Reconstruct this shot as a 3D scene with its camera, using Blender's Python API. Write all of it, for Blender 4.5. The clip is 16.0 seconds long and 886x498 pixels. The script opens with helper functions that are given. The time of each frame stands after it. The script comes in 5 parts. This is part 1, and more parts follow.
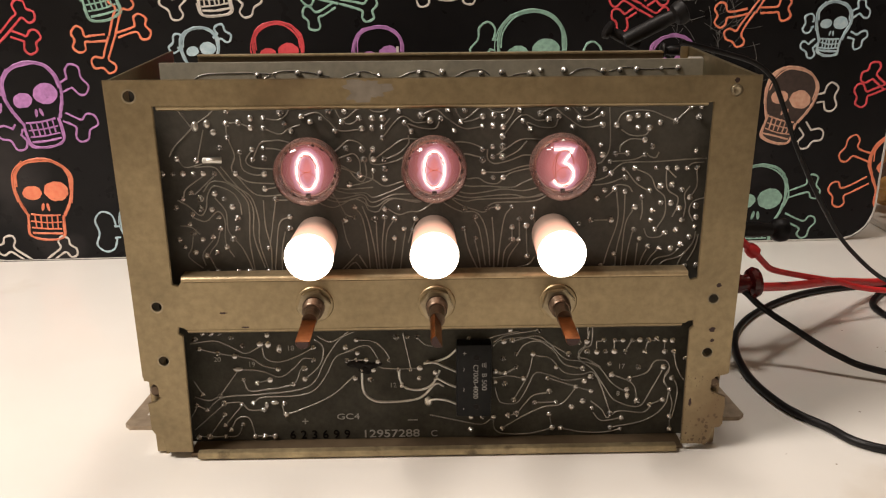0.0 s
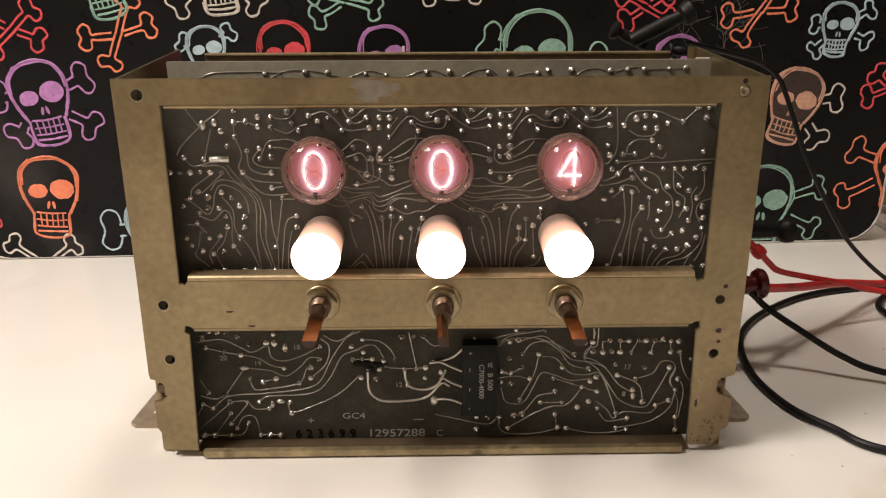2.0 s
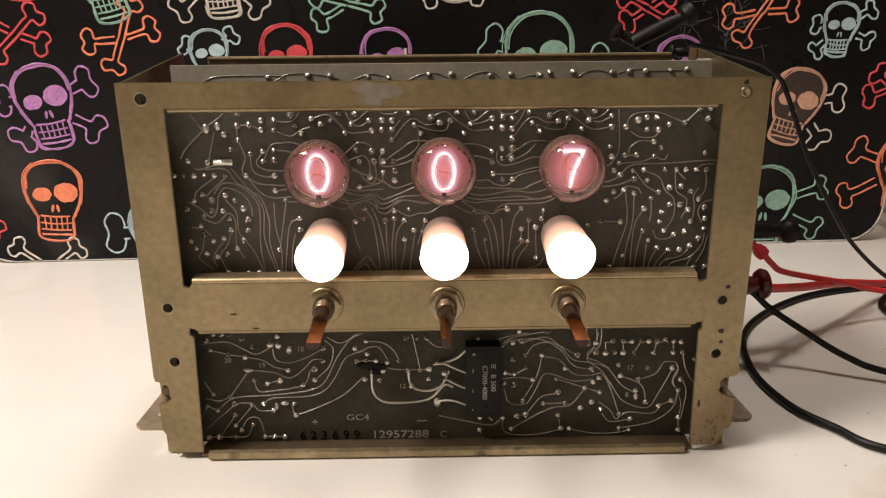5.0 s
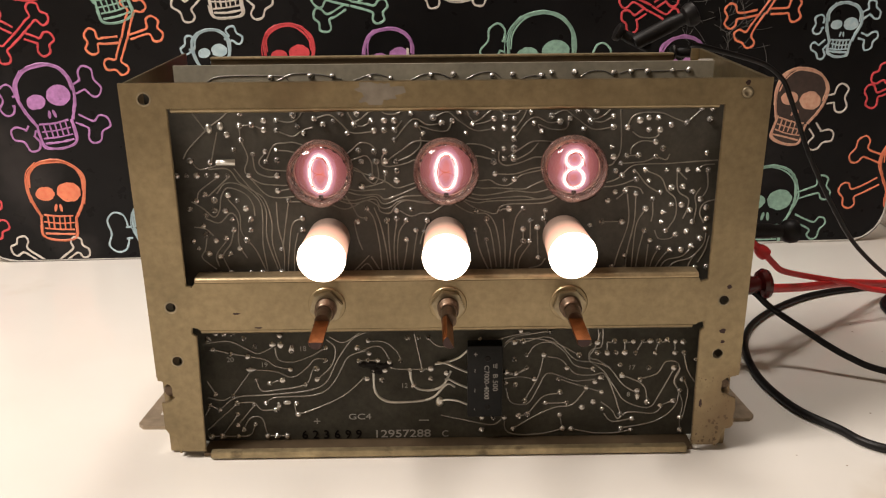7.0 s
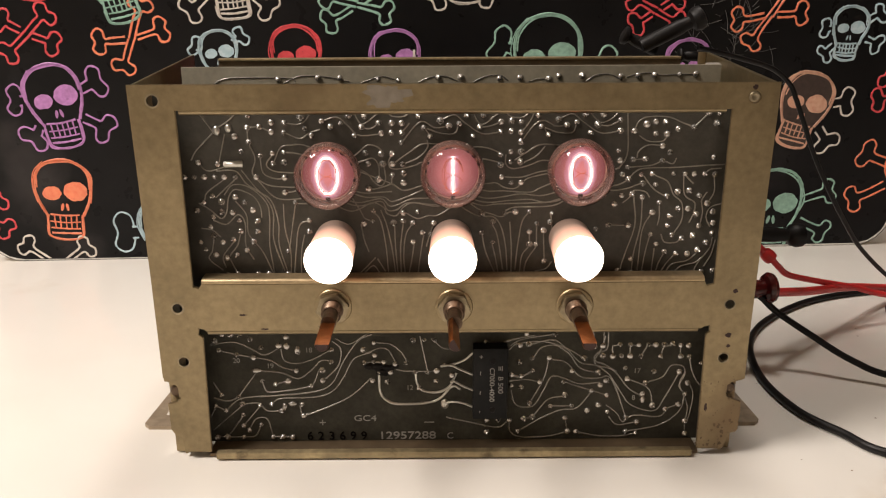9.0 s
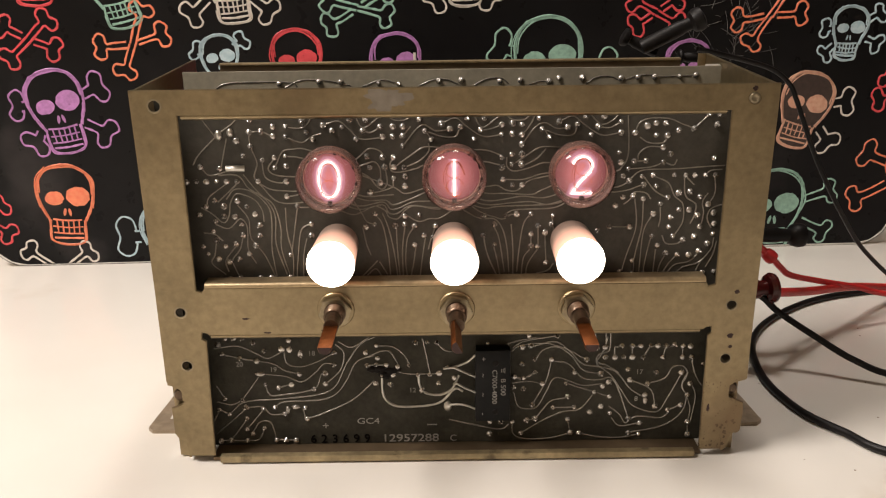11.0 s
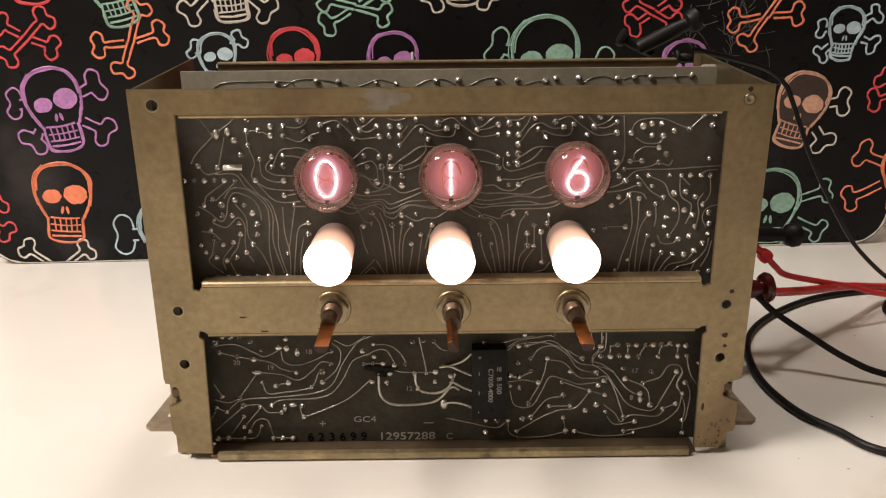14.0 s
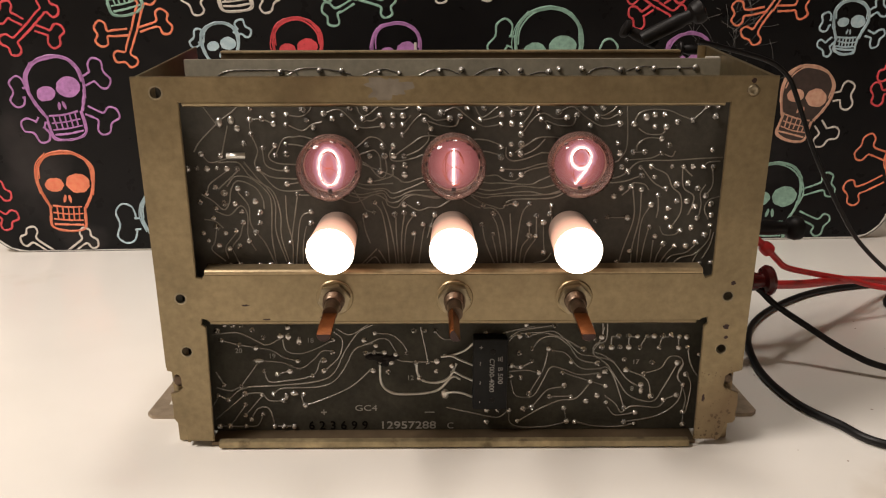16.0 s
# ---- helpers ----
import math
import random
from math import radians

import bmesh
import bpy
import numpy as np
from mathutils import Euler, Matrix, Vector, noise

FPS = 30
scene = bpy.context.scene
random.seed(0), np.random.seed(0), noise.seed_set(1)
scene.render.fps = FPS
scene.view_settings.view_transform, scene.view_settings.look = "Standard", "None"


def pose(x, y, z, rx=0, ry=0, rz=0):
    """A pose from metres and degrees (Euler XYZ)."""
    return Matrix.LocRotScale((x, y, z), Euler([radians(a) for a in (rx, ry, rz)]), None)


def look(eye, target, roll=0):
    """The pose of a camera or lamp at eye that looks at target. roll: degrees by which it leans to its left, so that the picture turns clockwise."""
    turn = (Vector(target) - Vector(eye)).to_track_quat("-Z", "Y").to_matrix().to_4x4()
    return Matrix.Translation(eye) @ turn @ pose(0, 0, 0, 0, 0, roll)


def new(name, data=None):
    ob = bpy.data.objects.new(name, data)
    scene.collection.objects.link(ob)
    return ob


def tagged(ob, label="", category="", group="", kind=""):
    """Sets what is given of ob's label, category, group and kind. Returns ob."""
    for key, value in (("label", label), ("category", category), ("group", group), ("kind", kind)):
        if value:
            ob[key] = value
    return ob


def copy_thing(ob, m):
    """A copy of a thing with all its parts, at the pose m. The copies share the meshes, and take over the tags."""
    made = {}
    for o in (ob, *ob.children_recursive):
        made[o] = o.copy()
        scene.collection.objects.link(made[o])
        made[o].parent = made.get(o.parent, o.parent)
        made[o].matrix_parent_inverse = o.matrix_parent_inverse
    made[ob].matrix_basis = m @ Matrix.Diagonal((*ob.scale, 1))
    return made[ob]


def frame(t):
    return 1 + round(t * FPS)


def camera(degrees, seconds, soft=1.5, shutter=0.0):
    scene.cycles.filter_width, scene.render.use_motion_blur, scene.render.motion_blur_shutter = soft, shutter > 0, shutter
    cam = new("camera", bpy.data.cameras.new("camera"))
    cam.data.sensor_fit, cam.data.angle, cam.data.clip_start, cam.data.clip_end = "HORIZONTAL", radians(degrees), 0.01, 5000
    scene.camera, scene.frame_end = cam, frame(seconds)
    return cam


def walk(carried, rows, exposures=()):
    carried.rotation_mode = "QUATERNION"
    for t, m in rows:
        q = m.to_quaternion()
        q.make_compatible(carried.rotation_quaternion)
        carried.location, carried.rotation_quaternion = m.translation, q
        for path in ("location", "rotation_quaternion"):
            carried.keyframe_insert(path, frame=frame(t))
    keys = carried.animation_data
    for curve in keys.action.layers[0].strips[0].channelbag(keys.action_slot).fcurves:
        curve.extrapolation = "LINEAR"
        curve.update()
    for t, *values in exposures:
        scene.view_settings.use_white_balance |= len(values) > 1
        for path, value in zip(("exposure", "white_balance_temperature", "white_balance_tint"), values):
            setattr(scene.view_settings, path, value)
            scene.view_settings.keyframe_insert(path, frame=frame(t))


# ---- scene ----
cam = camera(55.2, 16.0, soft=1.15)
PATH = [
    (0, (-0.00334, -0.36472, 0.23056), (0.0323, 1.5300, -0.4089), -0.390),
    (0.5, (-0.00423, -0.36471, 0.23125), (0.0324, 1.5298, -0.4086), -0.312),
    (1, (-0.00415, -0.36509, 0.23156), (0.0308, 1.5299, -0.4071), -0.309),
    (1.5, (-0.00472, -0.36487, 0.23133), (0.0257, 1.5295, -0.4092), -0.273),
    (2, (-0.00513, -0.36464, 0.23068), (0.0240, 1.5298, -0.4099), -0.197),
    (2.5, (-0.00531, -0.36496, 0.23105), (0.0219, 1.5288, -0.4114), -0.198),
    (3, (-0.00528, -0.36534, 0.23080), (0.0216, 1.5291, -0.4097), -0.189),
    (3.5, (-0.00508, -0.36592, 0.23132), (0.0238, 1.5298, -0.4055), -0.257),
    (4, (-0.00534, -0.36601, 0.23177), (0.0239, 1.5299, -0.4043), -0.388),
    (6.5, (-0.00520, -0.36607, 0.23092), (0.0121, 1.5282, -0.4106), -0.542),
    (7, (-0.00515, -0.36672, 0.23199), (0.0125, 1.5282, -0.4075), -0.514),
    (7.5, (-0.00509, -0.36698, 0.23337), (0.0111, 1.5283, -0.4050), -0.432),
    (8, (-0.00593, -0.36644, 0.23291), (0.0050, 1.5286, -0.4064), -0.444),
    (8.5, (-0.00580, -0.36703, 0.23330), (0.0036, 1.5279, -0.4062), -0.351),
    (9, (-0.00638, -0.36704, 0.23340), (0.0026, 1.5279, -0.4061), -0.266),
    (11.5, (-0.00646, -0.36803, 0.23435), (-0.0027, 1.5285, -0.4005), -0.764),
    (12, (-0.00657, -0.36815, 0.23474), (-0.0057, 1.5285, -0.3999), -0.700),
    (12.5, (-0.00634, -0.36925, 0.23555), (-0.0053, 1.5283, -0.3963), -0.594),
    (13, (-0.00591, -0.36942, 0.23540), (-0.0026, 1.5278, -0.3974), -0.544),
    (13.5, (-0.00555, -0.36954, 0.23489), (0.0030, 1.5266, -0.4012), -0.526),
    (14, (-0.00598, -0.36949, 0.23516), (0.0047, 1.5255, -0.4043), -0.505),
    (14.5, (-0.00621, -0.36983, 0.23455), (0.0008, 1.5240, -0.4084), -0.420),
    (15, (-0.00601, -0.36988, 0.23360), (-0.0010, 1.5221, -0.4147), -0.243),
    (15.5, (-0.00626, -0.36997, 0.23308), (0.0017, 1.5202, -0.4205), -0.110),
    (16, (-0.00650, -0.37062, 0.23370), (0.0014, 1.5193, -0.4206), -0.123),
]
walk(cam, [(t, look(eye, target, roll)) for t, eye, target, roll in PATH],
     exposures=[(0.0, 0.0), (15.0, 0.0), (15.5, -0.2), (16.0, -0.2)])

# ---------------------------------------------------------------- light
world = bpy.data.worlds.new("room_dim")
world.use_nodes = True
scene.world = world
world.node_tree.nodes["Background"].inputs[0].default_value = (1.0, 0.86, 0.7, 1)
world.node_tree.nodes["Background"].inputs[1].default_value = 0.05


def ceiling_lamp_light(x, y, z, size, watts, colour):
    data = bpy.data.lights.new("ceiling_light_source", "AREA")
    data.shape, data.size, data.energy, data.color = "DISK", size, watts, colour
    ob = new("ceiling_light_source", data)
    ob.matrix_world = look((x, y, z), (x, y, 0))
    return ob


CEILING = 1.65
LAMPS = [(-1.05, -0.40, 0.60, 43.0), (0.08, 0.30, 0.24, 8.0)]
for lx, ly, size, watts in LAMPS:
    ceiling_lamp_light(lx, ly, CEILING - 0.09, size, watts, (1.0, 0.905, 0.83))

# ---------------------------------------------------------------- materials


def material(name, colour, rough=0.5, metal=0.0, grain=0.0, scale=60.0, spread=0.25, bump=0.0, stain=None, stain_scale=9.0,
             stain_from=0.55, emit=None, strength=0.0, coat=0.0, spec=0.5, rough_spread=0.0, per_object=0.0):
    """A surface with colour variation at two scales, fine relief and optional stains."""
    m = bpy.data.materials.new(name)
    m.use_nodes = True
    nt = m.node_tree
    b = nt.nodes["Principled BSDF"]
    b.inputs["Roughness"].default_value = rough
    b.inputs["Metallic"].default_value = metal
    b.inputs["Coat Weight"].default_value = coat
    b.inputs["Specular IOR Level"].default_value = spec
    tc = nt.nodes.new("ShaderNodeTexCoord")

    def noise_node(s, detail):
        n = nt.nodes.new("ShaderNodeTexNoise")
        n.inputs["Scale"].default_value, n.inputs["Detail"].default_value = s, detail
        nt.links.new(tc.outputs["Object"], n.inputs["Vector"])
        return n

    def mix(kind, fac, a, c):
        n = nt.nodes.new("ShaderNodeMix")
        n.data_type, n.blend_type = "RGBA", kind
        for socket, v in ((n.inputs[0], fac), (n.inputs[6], a), (n.inputs[7], c)):
            if isinstance(v, bpy.types.NodeSocket):
                nt.links.new(v, socket)
            else:
                socket.default_value = v if not isinstance(v, tuple) else (*v, 1)
        return n.outputs[2]

    fine, broad = noise_node(scale, 5), noise_node(scale * 0.13, 3)
    lo = tuple(c * (1 - spread) for c in colour)
    hi = tuple(min(1, c * (1 + spread)) for c in colour)
    ramp = nt.nodes.new("ShaderNodeMapRange")
    ramp.inputs[1].default_value, ramp.inputs[2].default_value = 0.3, 0.7
    nt.links.new(broad.outputs["Fac"], ramp.inputs[0])
    col = mix("MIX", ramp.outputs[0], lo, hi)
    if grain:
        col = mix("OVERLAY", grain, col, fine.outputs["Fac"])
    if stain:
        st = noise_node(stain_scale, 6)
        cut = nt.nodes.new("ShaderNodeMapRange")
        cut.inputs[1].default_value, cut.inputs[2].default_value = stain_from, stain_from + 0.12
        nt.links.new(st.outputs["Fac"], cut.inputs[0])
        col = mix("MIX", cut.outputs[0], col, stain)
    if per_object:
        info = nt.nodes.new("ShaderNodeObjectInfo")
        dark = mix("MULTIPLY", per_object, col, (0.40, 0.40, 0.40))
        col = mix("MIX", info.outputs["Random"], col, dark)
    nt.links.new(col, b.inputs["Base Color"])
    if rough_spread:
        rr = nt.nodes.new("ShaderNodeMapRange")
        rr.inputs[3].default_value, rr.inputs[4].default_value = rough - rough_spread, rough + rough_spread
        nt.links.new(fine.outputs["Fac"], rr.inputs[0])
        nt.links.new(rr.outputs[0], b.inputs["Roughness"])
    if bump:
        bn = nt.nodes.new("ShaderNodeBump")
        bn.inputs["Strength"].default_value, bn.inputs["Distance"].default_value = bump, 0.0006
        nt.links.new(fine.outputs["Fac"], bn.inputs["Height"])
        nt.links.new(bn.outputs[0], b.inputs["Normal"])
    if emit:
        b.inputs["Emission Color"].default_value = (*emit, 1)
        b.inputs["Emission Strength"].default_value = strength
    return m


def clear_material(name, tint, gloss_rough=0.02, ior=1.45):
    """Thin clear glass or film: see-through, with Fresnel gloss."""
    m = bpy.data.materials.new(name)
    m.use_nodes = True
    nt = m.node_tree
    nt.nodes.remove(nt.nodes["Principled BSDF"])
    tr, gl, fr, mx = (nt.nodes.new("ShaderNode" + k) for k in ("BsdfTransparent", "BsdfGlossy", "Fresnel", "MixShader"))
    tr.inputs[0].default_value = (*tint, 1)
    gl.inputs["Roughness"].default_value = gloss_rough
    fr.inputs[0].default_value = ior
    nt.links.new(fr.outputs[0], mx.inputs[0])
    nt.links.new(tr.outputs[0], mx.inputs[1])
    nt.links.new(gl.outputs[0], mx.inputs[2])
    nt.links.new(mx.outputs[0], nt.nodes["Material Output"].inputs[0])
    return m


def glow_material(name, colour, strength, cover):
    """Glowing gas: gives off light and lets part of what lies behind it through."""
    m = bpy.data.materials.new(name)
    m.use_nodes = True
    nt = m.node_tree
    nt.nodes.remove(nt.nodes["Principled BSDF"])
    tr, em, mx = (nt.nodes.new("ShaderNode" + k) for k in ("BsdfTransparent", "Emission", "MixShader"))
    em.inputs[0].default_value, em.inputs[1].default_value = (*colour, 1), strength
    mx.inputs[0].default_value = cover
    nt.links.new(tr.outputs[0], mx.inputs[1])
    nt.links.new(em.outputs[0], mx.inputs[2])
    nt.links.new(mx.outputs[0], nt.nodes["Material Output"].inputs[0])
    return m


ZINC = material("yellow_passivated_steel", (0.298, 0.236, 0.140), 0.36, 0.9, 0.35, 260, 0.13, 0.22, (0.205, 0.148, 0.088), 11, 0.56, rough_spread=0.1)
ZINC_WORN = material("worn_passivated_steel", (0.36, 0.29, 0.17), 0.45, 0.7, 0.5, 260, 0.3, 0.4, (0.12, 0.09, 0.05), 90, 0.62, rough_spread=0.12)
STEEL_DARK = material("dark_brown_steel", (0.16, 0.115, 0.07), 0.5, 0.6, 0.3, 150, 0.25, 0.2)
RUST = material("brown_rust_film", (0.15, 0.10, 0.055), 0.55, 0.4, 0.5, 400, 0.35, 0.4)
# Ear steel with the lamplight on the ears put into its lighter colour.
EAR = material("dull_lightened_steel", (0.36, 0.29, 0.21), 0.5, 0.45, 0.4, 240, 0.2, 0.2, (0.24, 0.18, 0.12), 40, 0.6)
WORN_RING = material("rubbed_steel", (0.31, 0.26, 0.175), 0.4, 0.8, 0.4, 400, 0.3, 0.2)
# Lighter steel tone; on the folded lip it paints in the lamps' highlight.
LIGHTENED_EDGE = material("lightened_passivated_edge", (0.46, 0.36, 0.22), 0.4, 0.8, 0.4, 300, 0.2, 0.2)
GREY_PATCH = material("bare_grey_patch", (0.27, 0.24, 0.20), 0.45, 0.7, 0.4, 200, 0.2, 0.2)
LAMINATE = material("glossy_white_laminate", (0.76, 0.73, 0.68), 0.22, 0.0, 0.05, 40, 0.04, 0.02, (0.66, 0.60, 0.52), 7, 0.66, coat=0.2)
BOARD = material("smoked_circuit_laminate", (0.058, 0.053, 0.043), 0.42, 0.0, 0.35, 500, 0.2, 0.25, (0.080, 0.074, 0.060), 30, 0.6, rough_spread=0.08, spec=0.3)
# Copy of the upper laminate, darkened and dulled for the dimmer light down there.
BOARD_LOW = material("dimmed_circuit_laminate", (0.050, 0.047, 0.037), 0.5, 0.0, 0.35, 500, 0.2, 0.25, (0.066, 0.062, 0.050), 30, 0.6, rough_spread=0.08, spec=0.08)
# Rear laminate made lighter: the lamplight it catches is in the colour.
REAR_LAMINATE = material("lit_tone_circuit_laminate", (0.23, 0.21, 0.16), 0.4, 0.0, 0.3, 300, 0.15, 0.2)
TRACE = material("lacquered_tinned_track", (0.27, 0.25, 0.215), 0.30, 0.55, 0.3, 300, 0.25, 0.4)
TRACE_LOW = material("solder_coated_track", (0.32, 0.305, 0.275), 0.27, 0.7, 0.3, 300, 0.3, 0.5)
TIN = material("bright_tinned_track", (0.62, 0.60, 0.55), 0.3, 0.85, 0.3, 300, 0.2, 0.4)
SOLDER = material("solder", (0.60, 0.58, 0.55), 0.24, 0.8, 0.3, 400, 0.2, 0.3, per_object=0.4)
SCORCH = material("scorched_flux", (0.007, 0.005, 0.004), 0.4, 0.0, 0.3, 300, 0.3, 0.5, spec=0.15)
INK_WHITE = material("white_board_print", (0.30, 0.29, 0.265), 0.6, 0.0, 0.4, 300, 0.2)
INK_BLACK = material("black_stamp_ink", (0.006, 0.005, 0.005), 0.8, 0.0, 0.3, 300, 0.2, spec=0.05)
CHIP = material("black_moulded_plastic", (0.009, 0.009, 0.009), 0.4, 0.0, 0.4, 400, 0.3, 0.3, spec=0.15)
BRASS = material("brass_shaft", (0.20, 0.066, 0.018), 0.38, 0.95, 0.35, 300, 0.25, 0.3, rough_spread=0.1)
# Nickel with the shade below the indicator lamps put into its dark colour.
BUSHING = material("darkened_nickel", (0.12, 0.085, 0.06), 0.35, 0.9, 0.4, 300, 0.3, 0.3, rough_spread=0.1)
NUT = material("zinc_nut", (0.30, 0.25, 0.165), 0.28, 0.9, 0.4, 300, 0.25, 0.3)
LAMP_CAP = material("lit_white_cap", (0.85, 0.8, 0.74), 0.4, 0, 0, 60, 0.05, 0, emit=(1.0, 0.84, 0.68), strength=7.0)
def sleeve_material():
    """Milky plastic lit from within: its glow grows towards the lamp behind the cap."""
    m = material("milky_lamp_sleeve", (0.38, 0.27, 0.22), 0.35, 0, 0.15, 200, 0.1, 0.1, emit=(1.0, 0.53, 0.36), strength=0.3)
    nt = m.node_tree
    tc, sep, ramp = (nt.nodes.new("ShaderNode" + k) for k in ("TexCoord", "SeparateXYZ", "MapRange"))
    for i, v in ((1, -0.009), (2, -0.0303), (3, 0.01), (4, 1.35)):
        ramp.inputs[i].default_value = v
    nt.links.new(tc.outputs["Object"], sep.inputs[0])
    nt.links.new(sep.outputs[1], ramp.inputs[0])
    nt.links.new(ramp.outputs[0], nt.nodes["Principled BSDF"].inputs["Emission Strength"])
    return m


LAMP_BODY = sleeve_material()
NEON = material("neon_cathode_glow", (0.9, 0.6, 0.5), 0.5, emit=(1.0, 0.78, 0.76), strength=4.0)
HALO = glow_material("neon_gas_halo", (1.0, 0.64, 0.62), 1.6, 0.36)
HALO_FAR = glow_material("neon_gas_far_halo", (1.0, 0.50, 0.68), 1.0, 0.18)
HAZE = glow_material("neon_gas_haze", (1.0, 0.33, 0.33), 0.40, 0.85)


def fade_outwards(m, radius, centre, rim):
    """Lets the gas glow fall off from the axis of its tube to the cup's wall."""
    nt = m.node_tree
    tc, sq, ln, ramp = (nt.nodes.new("ShaderNode" + k) for k in ("TexCoord", "VectorMath", "VectorMath", "MapRange"))
    sq.operation, ln.operation = "MULTIPLY", "LENGTH"
    sq.inputs[1].default_value = (1, 0, 0.8)
    ramp.interpolation_type = "SMOOTHSTEP"
    for i, v in ((1, 0.0), (2, radius), (3, centre), (4, rim)):
        ramp.inputs[i].default_value = v
    nt.links.new(tc.outputs["Object"], sq.inputs[0])
    nt.links.new(sq.outputs[0], ln.inputs[0])
    nt.links.new(ln.outputs["Value"], ramp.inputs[0])
    nt.links.new(ramp.outputs[0], nt.nodes["Emission"].inputs[1])


fade_outwards(HAZE, 0.0125, 0.88, 0.26)


def uneven_glow(m, low, high, scale):
    """Lets a lit wire glow unevenly along its length."""
    nt = m.node_tree
    tc, no, ramp = (nt.nodes.new("ShaderNode" + k) for k in ("TexCoord", "TexNoise", "MapRange"))
    no.inputs["Scale"].default_value = scale
    for i, v in ((1, 0.35), (2, 0.65), (3, low), (4, high)):
        ramp.inputs[i].default_value = v
    nt.links.new(tc.outputs["Object"], no.inputs["Vector"])
    nt.links.new(no.outputs["Fac"], ramp.inputs[0])
    nt.links.new(ramp.outputs[0], nt.nodes["Principled BSDF"].inputs["Emission Strength"])


uneven_glow(NEON, 1.8, 5.0, 420)
GLASS = clear_material("tube_glass", (0.99, 0.95, 0.93), 0.03, 1.5)
RIM_GLASS = clear_material("thick_glass_rim", (0.80, 0.66, 0.60), 0.12, 1.22)


def frosted(m, colour, share):
    """Clouds a clear glass with some scattering."""
    nt = m.node_tree
    out = nt.nodes["Material Output"].inputs[0]
    was = out.links[0].from_socket
    df, mx = nt.nodes.new("ShaderNodeBsdfDiffuse"), nt.nodes.new("ShaderNodeMixShader")
    df.inputs[0].default_value, mx.inputs[0].default_value = (*colour, 1), share
    nt.links.new(was, mx.inputs[1])
    nt.links.new(df.outputs[0], mx.inputs[2])
    nt.links.new(mx.outputs[0], out)
    return m


frosted(RIM_GLASS, (0.62, 0.42, 0.37), 0.13)
# Red-brown tone holds the pink cast that the numerals throw on the cup.
CUP = material("glow_tinted_anode_cup", (0.40, 0.24, 0.20), 0.5, 0.3, 0.4, 300, 0.3, 0.2)
ANODE = material("dark_anode_wire", (0.05, 0.03, 0.028), 0.4, 0.6)
PANEL = material("black_printed_panel", (0.0090, 0.0085, 0.0090), 0.30, 0.0, 0.3, 60, 0.3, 0.06, (0.040, 0.036, 0.036), 8, 0.60, spec=0.14, rough_spread=0.1)
SCRATCH = material("pale_scratch", (0.16, 0.155, 0.15), 0.6, 0, 0.5, 200, 0.3)
WHITE_EDGE = material("chipped_white_edge", (0.55, 0.52, 0.48), 0.5, 0, 0.5, 200, 0.2)
CABLE_BLACK = material("black_rubber_lead", (0.007, 0.006, 0.006), 0.4, 0, 0.3, 200, 0.3, 0.1, spec=0.25)
CABLE_RED = material("red_rubber_lead", (0.58, 0.026, 0.028), 0.38, 0, 0.2, 200, 0.15, 0.1)
PLUG_BLACK = material("black_plug_plastic", (0.006, 0.005, 0.005), 0.48, 0, 0.2, 200, 0.3, spec=0.25)
PLUG_RED = material("dark_red_plug_plastic", (0.075, 0.007, 0.007), 0.2, 0, 0.2, 200, 0.2)
WALL = material("cream_wall_paint", (0.62, 0.56, 0.47), 0.8, 0, 0.1, 30, 0.06, 0.1)
WALL_DARK = material("darkened_wall_paint", (0.16, 0.12, 0.085), 0.8, 0, 0.1, 30, 0.06, 0.1)
FLOOR = material("brown_floor", (0.20, 0.14, 0.09), 0.5, 0, 0.3, 20, 0.2, 0.1)
CEIL = material("white_ceiling_paint", (0.78, 0.75, 0.70), 0.85, 0, 0.1, 30, 0.04, 0.1)
SHADE = material("opal_lamp_shade", (0.8, 0.76, 0.7), 0.5, emit=(1.0, 0.84, 0.66), strength=1.2)
FILM = clear_material("clear_bag_film", (0.93, 0.9, 0.88), 0.15, 1.45)
CORN = material("yellow_snack", (0.62, 0.33, 0.06), 0.6, 0, 0.4, 150, 0.3, 0.4)
CARTON = material("brown_carton", (0.30, 0.17, 0.085), 0.7, 0, 0.3, 60, 0.15, 0.2)
PAPER = material("white_label_paper", (0.66, 0.62, 0.56), 0.6, 0, 0.2, 60, 0.06)
CHALK = {}
for key, rgb in dict(orange=(0.88, 0.25, 0.13), purple=(0.50, 0.22, 0.52), red=(0.70, 0.075, 0.09), green=(0.30, 0.50, 0.41),
                     blue=(0.46, 0.60, 0.66), white=(0.68, 0.62, 0.56), peach=(0.70, 0.40, 0.28), brown=(0.055, 0.036, 0.03)).items():
    CHALK[key] = material(key + "_print", rgb, 0.42, 0, 0.5, 260, 0.15, 0.1, (rgb[0] * 0.6, rgb[1] * 0.6, rgb[2] * 0.6), 200, 0.64)

# ---------------------------------------------------------------- mesh tools


def finish(name, bm, mat, smooth=True):
    me = bpy.data.meshes.new(name)
    bm.to_mesh(me)
    bm.free()
    for m in mat if isinstance(mat, (list, tuple)) else [mat]:
        me.materials.append(m)
    if smooth:
        me.polygons.foreach_set("use_smooth", [True] * len(me.polygons))
        me.set_sharp_from_angle(angle=radians(38))
    return me


def thing(name, label, category, group="", kind="", at=(0, 0, 0)):
    ob = new(name)
    ob.location = at
    ob.empty_display_size = 0.01
    return tagged(ob, label, category, group, kind)


